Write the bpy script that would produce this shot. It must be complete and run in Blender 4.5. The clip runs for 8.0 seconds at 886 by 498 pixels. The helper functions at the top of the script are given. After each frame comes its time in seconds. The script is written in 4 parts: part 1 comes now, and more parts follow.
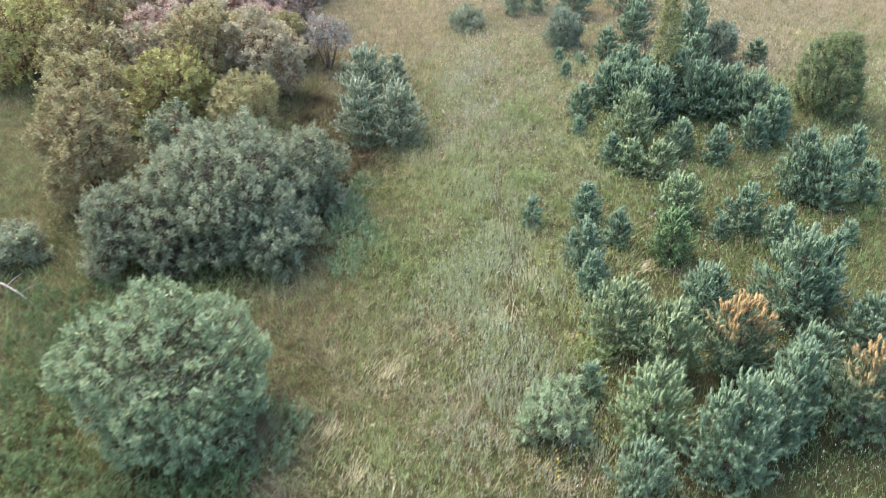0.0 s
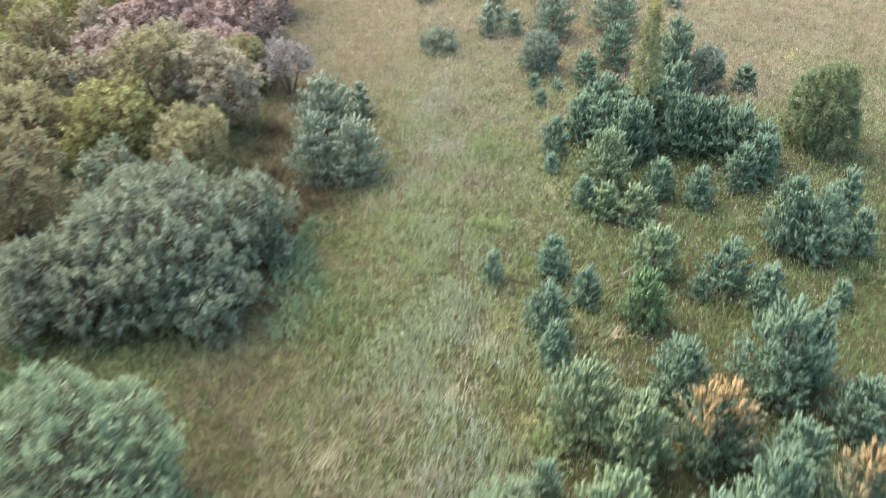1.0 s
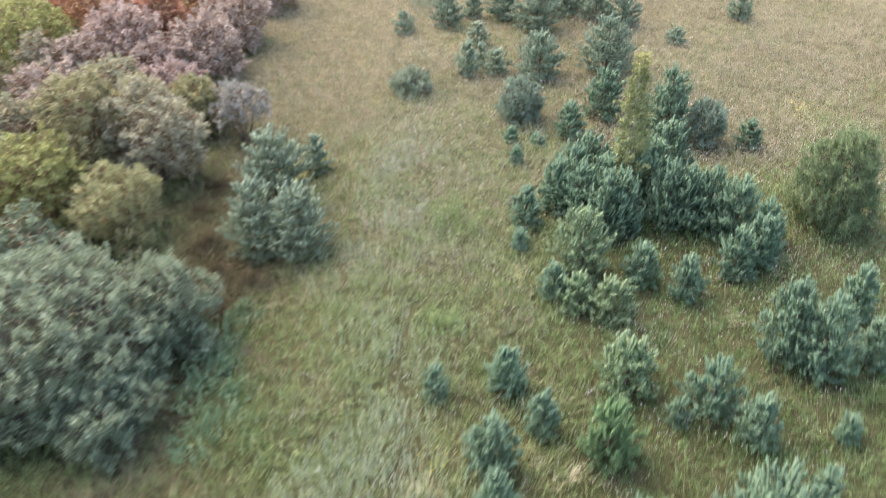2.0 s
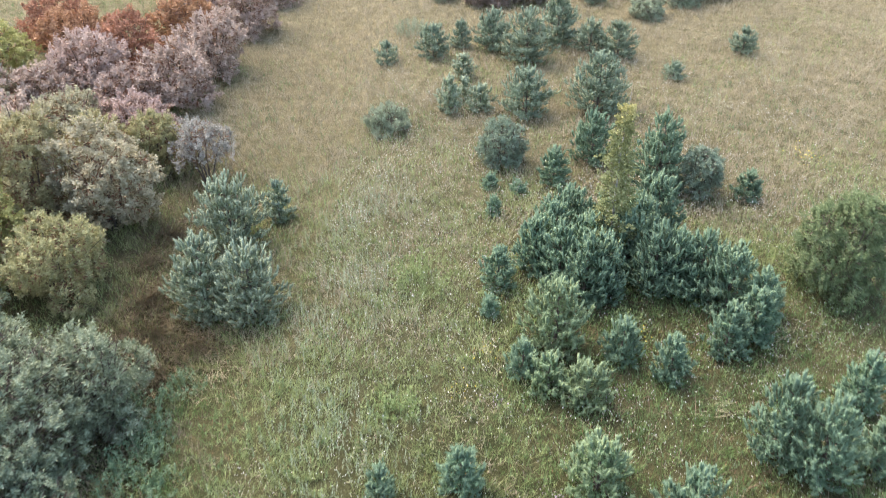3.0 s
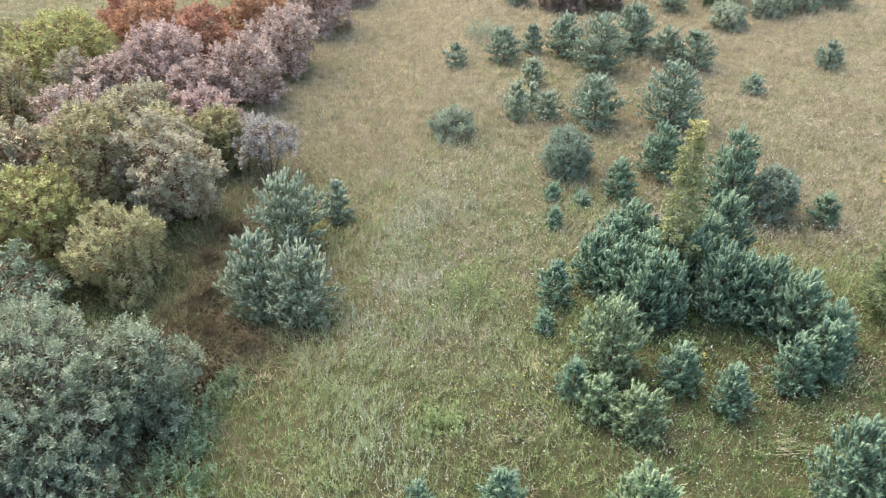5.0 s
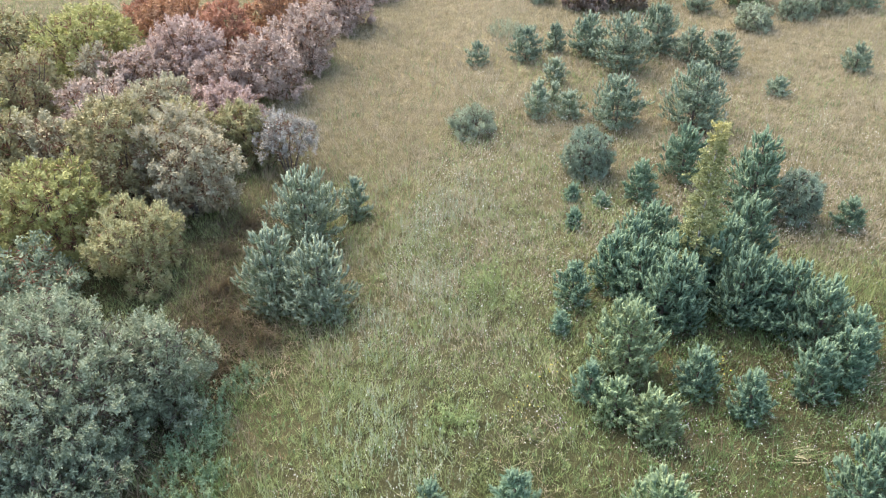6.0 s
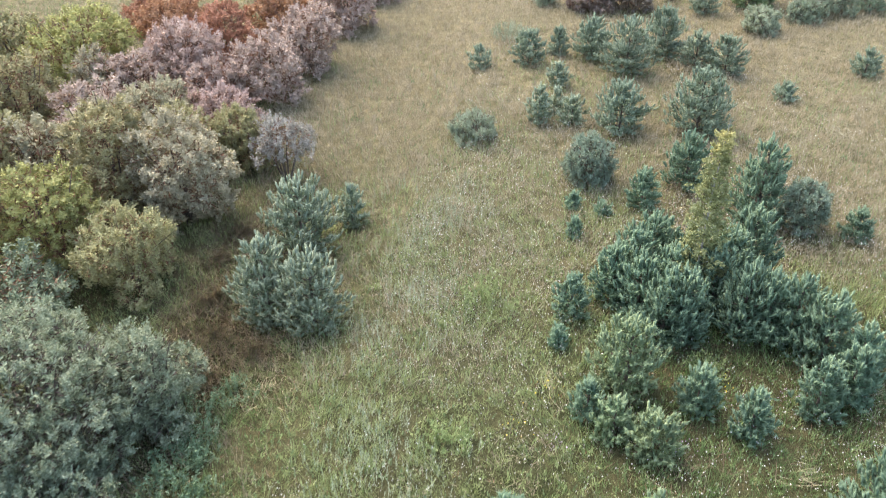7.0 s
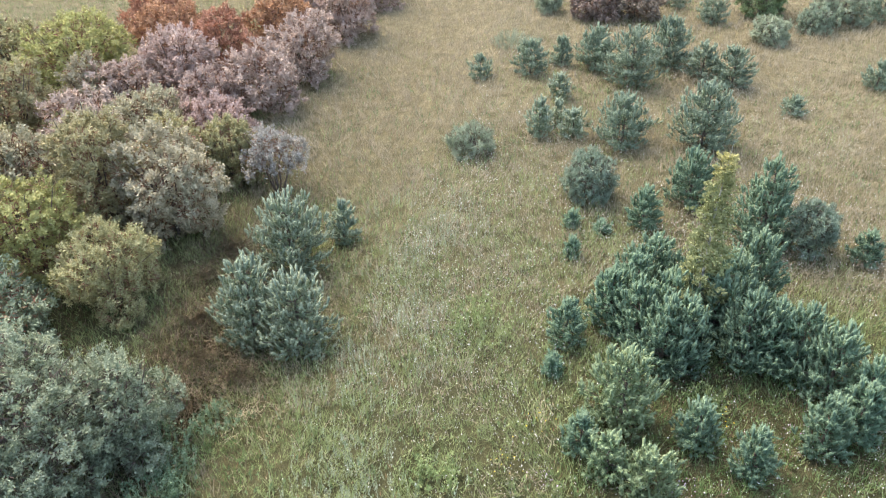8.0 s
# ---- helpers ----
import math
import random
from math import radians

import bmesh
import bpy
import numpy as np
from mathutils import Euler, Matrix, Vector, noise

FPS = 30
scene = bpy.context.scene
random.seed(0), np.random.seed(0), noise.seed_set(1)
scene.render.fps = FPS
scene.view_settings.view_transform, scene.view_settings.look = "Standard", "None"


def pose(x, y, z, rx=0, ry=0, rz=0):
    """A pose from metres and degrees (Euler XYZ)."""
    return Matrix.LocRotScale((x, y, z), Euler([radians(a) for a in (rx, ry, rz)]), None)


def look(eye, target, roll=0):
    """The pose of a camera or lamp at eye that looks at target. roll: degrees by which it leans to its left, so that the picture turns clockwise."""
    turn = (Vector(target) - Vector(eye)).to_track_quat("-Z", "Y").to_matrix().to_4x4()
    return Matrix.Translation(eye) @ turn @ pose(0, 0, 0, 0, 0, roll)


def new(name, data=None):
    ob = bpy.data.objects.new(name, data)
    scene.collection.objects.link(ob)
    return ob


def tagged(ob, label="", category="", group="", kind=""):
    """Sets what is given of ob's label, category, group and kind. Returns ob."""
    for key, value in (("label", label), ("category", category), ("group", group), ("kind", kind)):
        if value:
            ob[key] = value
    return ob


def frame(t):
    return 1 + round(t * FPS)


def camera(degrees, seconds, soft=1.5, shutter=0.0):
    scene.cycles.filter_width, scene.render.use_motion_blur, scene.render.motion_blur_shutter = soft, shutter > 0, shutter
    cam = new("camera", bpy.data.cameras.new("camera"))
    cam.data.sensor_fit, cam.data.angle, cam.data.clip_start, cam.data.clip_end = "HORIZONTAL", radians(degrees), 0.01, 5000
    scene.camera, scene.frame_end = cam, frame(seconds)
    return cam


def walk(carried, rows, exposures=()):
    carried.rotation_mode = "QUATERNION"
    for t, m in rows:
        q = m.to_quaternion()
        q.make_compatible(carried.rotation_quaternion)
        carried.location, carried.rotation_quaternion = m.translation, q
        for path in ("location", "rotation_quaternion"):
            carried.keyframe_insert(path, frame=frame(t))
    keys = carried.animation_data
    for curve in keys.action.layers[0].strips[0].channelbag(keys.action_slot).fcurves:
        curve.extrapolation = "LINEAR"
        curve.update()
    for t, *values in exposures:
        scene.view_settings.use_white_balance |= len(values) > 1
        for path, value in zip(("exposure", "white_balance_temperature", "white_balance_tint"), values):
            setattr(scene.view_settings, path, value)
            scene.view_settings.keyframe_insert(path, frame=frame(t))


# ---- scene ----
# ---- camera and its flight ----
cam = camera(56.2, 8.0, soft=0.95, shutter=0.85)
PATH = [
    (0, (0.092, -0.417, 18.474), (0.087, 1.222, 17.329), -0.2),
    (0.5, (0.821, 1.083, 18.505), (0.814, 2.721, 17.357), -0.3),
    (1, (1.811, 3.347, 18.53), (1.807, 4.985, 17.382), -0.2),
    (1.5, (2.98, 6.113, 18.582), (2.959, 7.749, 17.431), -0.1),
    (2, (4.337, 9.087, 18.7), (4.289, 10.723, 17.55), -0.1),
    (2.2, (4.781, 10.109, 18.726), (4.734, 11.748, 17.581), -0.0),
    (3.3, (6.163, 13.28, 18.657), (6.066, 14.926, 17.526), 0.1),
    (3.5, (6.24, 13.514, 18.655), (6.126, 15.158, 17.522), 0.0),
    (4, (6.258, 13.608, 18.644), (6.102, 15.25, 17.512), 0.0),
    (4.5, (6.252, 13.588, 18.611), (6.059, 15.225, 17.479), 0.0),
    (5, (6.203, 13.52, 18.608), (5.972, 15.151, 17.474), 0.1),
    (6.5, (6.387, 13.9, 18.488), (6.098, 15.519, 17.351), 0.1),
    (7, (6.541, 14.503, 18.447), (6.245, 16.121, 17.309), 0.1),
    (7.5, (6.76, 15.318, 18.427), (6.452, 16.935, 17.29), 0.2),
    (8, (6.907, 15.875, 18.399), (6.589, 17.491, 17.264), 0.2),
]
walk(cam, [(t, look(eye, target, roll)) for t, eye, target, roll in PATH], [(0.0, 2.52, 6850, 9), (8.0, 2.52, 6850, 9)])

# ---- sky, sun and exposure ----
SUN_TO = Vector((-0.42, 0.40, 0.82)).normalized()
world = bpy.data.worlds.new("evening_sky")
scene.world = world
world.use_nodes = True
sky = world.node_tree.nodes.new("ShaderNodeTexSky")
sky.sky_type = "NISHITA"
sky.sun_disc = False
sky.sun_elevation = math.asin(SUN_TO.z)
sky.sun_rotation = math.atan2(SUN_TO.x, SUN_TO.y)
sky.air_density, sky.dust_density, sky.ozone_density = 1.0, 3.0, 1.0
backdrop = world.node_tree.nodes["Background"]
backdrop.inputs["Strength"].default_value = 0.142
world.node_tree.links.new(sky.outputs["Color"], backdrop.inputs["Color"])
sun = new("sun", bpy.data.lights.new("sun", "SUN"))
sun.data.energy, sun.data.angle, sun.data.color = 0.62, radians(58), (1.0, 0.88, 0.74)
sun.matrix_world = look(SUN_TO * 60, (0, 0, 0))


# ---- materials ----
def nodes_of(name):
    mat = bpy.data.materials.new(name)
    mat.use_nodes = True
    tree = mat.node_tree
    tree.nodes.clear()
    return mat, tree, tree.nodes.new("ShaderNodeOutputMaterial")


def noise_node(tree, scale, detail=3.0, rough=0.55, coords="Object"):
    where = tree.nodes.new("ShaderNodeTexCoord")
    tex = tree.nodes.new("ShaderNodeTexNoise")
    tex.inputs["Scale"].default_value, tex.inputs["Detail"].default_value = scale, detail
    tex.inputs["Roughness"].default_value = rough
    tree.links.new(where.outputs[coords], tex.inputs["Vector"])
    return tex


def ramp(tree, source, stops):
    node = tree.nodes.new("ShaderNodeValToRGB")
    bar = node.color_ramp
    while len(bar.elements) < len(stops):
        bar.elements.new(0.5)
    for mark, (at, colour) in zip(bar.elements, stops):
        mark.position, mark.color = at, (*colour, 1)
    tree.links.new(source, node.inputs["Fac"])
    return node.outputs["Color"]


def mix(tree, factor, a, b, how="MIX"):
    node = tree.nodes.new("ShaderNodeMix")
    node.data_type, node.blend_type = "RGBA", how
    for value, key in ((factor, 0), (a, 6), (b, 7)):
        if isinstance(value, bpy.types.NodeSocket):
            tree.links.new(value, node.inputs[key])
        elif key:
            node.inputs[key].default_value = (*value, 1)
        else:
            node.inputs[key].default_value = value
    return node.outputs[2]


def leaf_material(name, deep, mid, pale, young=None, patch=1.3, through_light=0.16, rough=0.6, speckle=0.4):
    """Leaves: each leaf its own tone, clumps of tone on the shrub, each shrub its own shade; a second colour by the
    mesh's own mark, on pines also painted crown shade.
    """
    mat, tree, out = nodes_of(name)
    geo = tree.nodes.new("ShaderNodeNewGeometry")
    info = tree.nodes.new("ShaderNodeObjectInfo")
    clump = noise_node(tree, patch)
    add = tree.nodes.new("ShaderNodeMath")
    add.operation = "MULTIPLY_ADD"
    tree.links.new(geo.outputs["Random Per Island"], add.inputs[0])
    add.inputs[1].default_value = speckle
    low = tree.nodes.new("ShaderNodeMath")
    low.operation = "MULTIPLY_ADD"
    tree.links.new(clump.outputs["Fac"], low.inputs[0])
    low.inputs[1].default_value, low.inputs[2].default_value = 0.8, 0.1 - 0.5 * speckle
    tree.links.new(low.outputs[0], add.inputs[2])
    colour = ramp(tree, add.outputs[0], ((0.1, deep), (0.5, mid), (0.95, pale)))
    hue = tree.nodes.new("ShaderNodeHueSaturation")
    shift = tree.nodes.new("ShaderNodeMapRange")
    shift.inputs["To Min"].default_value, shift.inputs["To Max"].default_value = 0.89, 1.11
    tree.links.new(info.outputs["Random"], shift.inputs["Value"])
    tree.links.new(shift.outputs[0], hue.inputs["Value"])
    turn = tree.nodes.new("ShaderNodeMath")
    turn.operation = "MULTIPLY"
    turn.inputs[1].default_value = 37.0
    part_of = tree.nodes.new("ShaderNodeMath")
    part_of.operation = "FRACT"
    tint = tree.nodes.new("ShaderNodeMapRange")
    tint.inputs["To Min"].default_value, tint.inputs["To Max"].default_value = 0.486, 0.512
    tree.links.new(info.outputs["Random"], turn.inputs[0])
    tree.links.new(turn.outputs[0], part_of.inputs[0])
    tree.links.new(part_of.outputs[0], tint.inputs["Value"])
    tree.links.new(tint.outputs[0], hue.inputs["Hue"])
    tree.links.new(colour, hue.inputs["Color"])
    colour = hue.outputs["Color"]
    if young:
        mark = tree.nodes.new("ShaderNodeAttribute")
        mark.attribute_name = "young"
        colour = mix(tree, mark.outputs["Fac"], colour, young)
    shader = tree.nodes.new("ShaderNodeBsdfPrincipled")
    shader.inputs["Roughness"].default_value = rough
    shader.inputs["Specular IOR Level"].default_value = 0.12
    tree.links.new(colour, shader.inputs["Base Color"])
    glow = tree.nodes.new("ShaderNodeBsdfTranslucent")
    tree.links.new(colour, glow.inputs["Color"])
    both = tree.nodes.new("ShaderNodeMixShader")
    both.inputs[0].default_value = through_light
    tree.links.new(shader.outputs[0], both.inputs[1])
    tree.links.new(glow.outputs[0], both.inputs[2])
    tree.links.new(both.outputs[0], out.inputs["Surface"])
    return mat


def bark_material(name, dark, light, scale=9.0):
    mat, tree, out = nodes_of(name)
    grain = noise_node(tree, scale, 6.0, 0.65)
    shader = tree.nodes.new("ShaderNodeBsdfPrincipled")
    shader.inputs["Roughness"].default_value = 0.9
    tree.links.new(ramp(tree, grain.outputs["Fac"], ((0.35, dark), (0.65, light))), shader.inputs["Base Color"])
    bump = tree.nodes.new("ShaderNodeBump")
    bump.inputs["Strength"].default_value, bump.inputs["Distance"].default_value = 0.6, 0.02
    tree.links.new(grain.outputs["Fac"], bump.inputs["Height"])
    tree.links.new(bump.outputs[0], shader.inputs["Normal"])
    tree.links.new(shader.outputs[0], out.inputs["Surface"])
    return mat


def soil_material():
    """Thatch and soil under the grass: broad green and straw patches, fine litter."""
    mat, tree, out = nodes_of("meadow_thatch")
    broad = noise_node(tree, 0.22, 4.0, 0.6)
    middle = noise_node(tree, 1.6, 5.0, 0.65)
    fine = noise_node(tree, 30.0, 8.0, 0.75)
    patch = ramp(tree, broad.outputs["Fac"], ((0.38, (0.07, 0.082, 0.038)), (0.62, (0.14, 0.125, 0.07))))
    tufts = ramp(tree, middle.outputs["Fac"], ((0.35, (0.05, 0.06, 0.026)), (0.65, (0.16, 0.15, 0.085))))
    litter = ramp(tree, fine.outputs["Fac"], ((0.38, (0.25, 0.26, 0.2)), (0.62, (1.15, 1.12, 1.0))))
    # the far, drier part of the meadow lies under pale straw
    where = tree.nodes.new("ShaderNodeTexCoord")
    apart = tree.nodes.new("ShaderNodeSeparateXYZ")
    tree.links.new(where.outputs["Object"], apart.inputs[0])
    dry = tree.nodes.new("ShaderNodeMapRange")
    dry.inputs["From Min"].default_value, dry.inputs["From Max"].default_value = 32.0, 58.0
    tree.links.new(apart.outputs["Y"], dry.inputs["Value"])
    straw = ramp(tree, middle.outputs["Fac"], ((0.35, (0.15, 0.132, 0.078)), (0.65, (0.29, 0.25, 0.165))))
    base = mix(tree, dry.outputs[0], mix(tree, 0.5, patch, tufts), straw)
    colour = mix(tree, 1.0, base, litter, "MULTIPLY")
    shader = tree.nodes.new("ShaderNodeBsdfPrincipled")
    shader.inputs["Roughness"].default_value = 1.0
    shader.inputs["Specular IOR Level"].default_value = 0.1
    tree.links.new(colour, shader.inputs["Base Color"])
    bump = tree.nodes.new("ShaderNodeBump")
    bump.inputs["Strength"].default_value, bump.inputs["Distance"].default_value = 0.9, 0.12
    tree.links.new(fine.outputs["Fac"], bump.inputs["Height"])
    tree.links.new(bump.outputs[0], shader.inputs["Normal"])
    tree.links.new(shader.outputs[0], out.inputs["Surface"])
    return mat


SOIL = soil_material()
GREEN_BLADE = leaf_material("green_grass", (0.135, 0.175, 0.062), (0.275, 0.33, 0.14), (0.45, 0.485, 0.265), patch=1.9, speckle=0.22)
STRAW_BLADE = leaf_material("straw_grass", (0.22, 0.19, 0.115), (0.375, 0.33, 0.215), (0.56, 0.5, 0.375), patch=1.9, speckle=0.22)
BROWN_BLADE = leaf_material("withered_grass", (0.1, 0.074, 0.048), (0.21, 0.162, 0.108), (0.35, 0.285, 0.195), patch=1.9, speckle=0.4)
LUSH_BLADE = leaf_material("lush_grass", (0.06, 0.105, 0.035), (0.142, 0.205, 0.074), (0.29, 0.35, 0.165), patch=1.9, speckle=0.3)
WHITE_PETAL = leaf_material("white_umbels", (0.4, 0.4, 0.36), (0.56, 0.56, 0.52), (0.74, 0.74, 0.7))
YELLOW_PETAL = leaf_material("yellow_petals", (0.60, 0.46, 0.03), (0.72, 0.58, 0.05), (0.80, 0.68, 0.12))
BROAD_LEAF = leaf_material("broad_leaves", (0.075, 0.11, 0.05), (0.165, 0.225, 0.105), (0.31, 0.375, 0.205))
WILLOW = leaf_material("willow_leaves", (0.082, 0.122, 0.062), (0.215, 0.275, 0.158), (0.39, 0.45, 0.285))
GREY_WILLOW = leaf_material("grey_willow_leaves", (0.075, 0.1, 0.058), (0.21, 0.25, 0.16), (0.41, 0.445, 0.315))
# hedge leaf colours lifted and warmed; rust and mauve mostly carry lens-flare glow
OLIVE_LEAF = leaf_material("olive_leaves", (0.15, 0.135, 0.06), (0.315, 0.295, 0.15), (0.47, 0.44, 0.26), speckle=0.3)
YELLOW_LEAF = leaf_material("yellowing_leaves", (0.17, 0.16, 0.055), (0.34, 0.325, 0.13), (0.5, 0.475, 0.235), speckle=0.3)
FLARE_RUST_LEAF = leaf_material("flare_rust_leaves", (0.2, 0.095, 0.055), (0.36, 0.195, 0.115), (0.48, 0.3, 0.19), speckle=0.3)
FLARE_MAUVE_LEAF = leaf_material("flare_mauve_leaves", (0.235, 0.16, 0.13), (0.41, 0.315, 0.26), (0.54, 0.45, 0.385), speckle=0.3)
BLUE_LEAF = leaf_material("blue_green_leaves", (0.1, 0.138, 0.095), (0.205, 0.265, 0.188), (0.335, 0.405, 0.3), speckle=0.3)
SILVER_LEAF = leaf_material("silver_leaves", (0.16, 0.15, 0.125), (0.34, 0.325, 0.28), (0.56, 0.545, 0.49))
HERB_LEAF = leaf_material("herb_leaves", (0.125, 0.165, 0.06), (0.25, 0.31, 0.125), (0.43, 0.48, 0.24))
BIRCH_LEAF = leaf_material("birch_leaves", (0.15, 0.165, 0.06), (0.28, 0.29, 0.13), (0.46, 0.46, 0.25), young=(0.52, 0.45, 0.18))
PALE_LEAF = leaf_material("pale_grey_leaves", (0.15, 0.185, 0.115), (0.275, 0.32, 0.215), (0.4, 0.445, 0.33), speckle=0.3)
# hedge grey, lifted and warmed the same way
HEDGE_GREY = leaf_material("hedge_leaves", (0.18, 0.16, 0.095), (0.365, 0.335, 0.22), (0.51, 0.48, 0.34), speckle=0.3)
WEED_LEAF = leaf_material("weed_leaves", (0.06, 0.10, 0.04), (0.13, 0.19, 0.085), (0.25, 0.33, 0.17))
TEAL_LEAF = leaf_material("tall_weed_leaves", (0.085, 0.15, 0.08), (0.19, 0.28, 0.16), (0.36, 0.44, 0.29))
SORREL = leaf_material("sorrel_seed", (0.12, 0.07, 0.035), (0.23, 0.14, 0.075), (0.36, 0.25, 0.15))
MAUVE_PETAL = leaf_material("mauve_petals", (0.34, 0.25, 0.34), (0.46, 0.36, 0.46), (0.60, 0.50, 0.60))
WORMWOOD = leaf_material("wormwood_leaves", (0.125, 0.155, 0.095), (0.245, 0.288, 0.185), (0.39, 0.43, 0.31))
DARK_LEAF = leaf_material("dark_leaves", (0.12, 0.09, 0.068), (0.235, 0.185, 0.145), (0.37, 0.31, 0.25), speckle=0.3)
# young tone: pale shoot tips, faded toward the foot as painted shade
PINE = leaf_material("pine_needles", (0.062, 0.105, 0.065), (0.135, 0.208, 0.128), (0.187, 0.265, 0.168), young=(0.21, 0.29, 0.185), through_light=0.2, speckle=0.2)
# far pines greyed and paled: distance haze put into the needle colour
HAZED_PINE = leaf_material("hazed_pine_needles", (0.09, 0.124, 0.08), (0.172, 0.22, 0.145), (0.23, 0.285, 0.195), young=(0.255, 0.31, 0.215), through_light=0.2, speckle=0.2)
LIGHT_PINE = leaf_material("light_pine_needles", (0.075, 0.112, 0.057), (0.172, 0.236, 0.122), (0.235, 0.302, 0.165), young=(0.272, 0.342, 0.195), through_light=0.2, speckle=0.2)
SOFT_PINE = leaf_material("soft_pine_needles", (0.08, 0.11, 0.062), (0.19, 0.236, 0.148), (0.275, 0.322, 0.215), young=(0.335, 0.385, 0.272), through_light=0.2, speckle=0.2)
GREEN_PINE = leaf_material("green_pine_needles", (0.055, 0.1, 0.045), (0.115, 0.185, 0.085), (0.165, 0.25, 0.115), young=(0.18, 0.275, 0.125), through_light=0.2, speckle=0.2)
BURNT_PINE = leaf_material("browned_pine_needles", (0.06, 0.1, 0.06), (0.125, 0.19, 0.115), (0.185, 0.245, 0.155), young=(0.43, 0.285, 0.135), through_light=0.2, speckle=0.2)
BARK = bark_material("bark", (0.05, 0.04, 0.032), (0.16, 0.125, 0.095))
TWIG = bark_material("willow_twigs", (0.05, 0.035, 0.028), (0.14, 0.095, 0.07))
# twig brown, reddened further to carry the flare glow
RED_TWIG = bark_material("reddish_twigs", (0.12, 0.055, 0.035), (0.28, 0.14, 0.085))
BIRCH_BARK = bark_material("birch_bark", (0.12, 0.11, 0.10), (0.62, 0.60, 0.55), 5.0)
DEAD_WOOD = bark_material("bleached_wood", (0.16, 0.14, 0.13), (0.34, 0.31, 0.30))


# ---- building helpers ----
def smooth(u):
    u = np.clip(u, 0, 1)
    return u * u * (3 - 2 * u)


def swell(x, y, scale, seed=0.0):
    """A cheap smooth random field in -1..1 over the plan."""
    a = np.sin(x * 1.31 * scale + 1.7 * np.sin(y * 0.83 * scale + seed) + seed * 2.1)
    b = np.sin(y * 1.13 * scale + 1.9 * np.sin(x * 0.71 * scale - seed) + seed * 3.3)
    c = np.sin((x + y) * 2.3 * scale + seed * 1.3 + 1.2 * a)
    return (a + b + 0.7 * c) / 2.7


def height(x, y):
    """The meadow: level, with a broad ditch along the hedge and a slight rise across it."""
    x, y = np.asarray(x, float), np.asarray(y, float)
    flat = 0.1 - 1.3 * smooth((2 - x) / 7) + 0.3 * smooth((x - 9) / 10)
    near = smooth((140 - np.hypot(x, y - 40)) / 60)
    return flat + 0.05 * swell(x, y, 0.5) * near + 0.04 * swell(x, y, 1.7, 2.0) * near


def mesh_object(name, verts, faces, mat, parent=None, young=None, smooth_faces=False):
    """One mesh out of arrays: verts (n, 3), faces (m, 3 or 4)."""
    verts, faces = np.asarray(verts, np.float32), np.asarray(faces, np.int32)
    data = bpy.data.meshes.new(name)
    data.vertices.add(len(verts))
    data.vertices.foreach_set("co", verts.ravel())
    sides = faces.shape[1]
    data.loops.add(faces.size)
    data.loops.foreach_set("vertex_index", faces.ravel())
    data.polygons.add(len(faces))
    data.polygons.foreach_set("loop_start", np.arange(0, faces.size, sides, dtype=np.int32))
    if young is not None:
        data.attributes.new("young", "FLOAT", "POINT").data.foreach_set("value", np.asarray(young, np.float32))
    data.update(calc_edges=True)
    if smooth_faces:
        data.polygons.foreach_set("use_smooth", np.ones(len(faces), bool))
    data.materials.append(mat)
    ob = new(name, data)
    ob.parent = parent
    return ob


def unit(v):
    return v / np.maximum(np.linalg.norm(v, axis=-1, keepdims=True), 1e-9)


def leaves(rng, root, along, count, length, width, spread, twig, body=0.0):
    """Twigs at root that point along, each with count leaves: a folded lozenge a leaf. Returns verts and quads."""
    n = len(root)
    root, along = np.repeat(root, count, 0), np.repeat(along, count, 0)
    m = n * count
    reach = rng.random((m, 1))
    start = root + along * (reach * twig) + unit(rng.normal(size=(m, 3))) * (body * (1.1 - reach) * rng.random((m, 1)) ** 0.5)
    way = unit(along + spread * rng.normal(size=(m, 3)))
    side = unit(np.cross(way, rng.normal(size=(m, 3))))
    up = np.cross(side, way)
    long = length * rng.uniform(0.7, 1.3, (m, 1))
    wide = width * rng.uniform(0.7, 1.3, (m, 1))
    middle = start + way * long * 0.5
    verts = np.stack([start, middle + side * wide / 2 + up * wide * 0.2, start + way * long - up * wide * 0.2, middle - side * wide / 2 + up * wide * 0.2], 1)
    return verts.reshape(-1, 3), np.arange(m * 4).reshape(-1, 4)


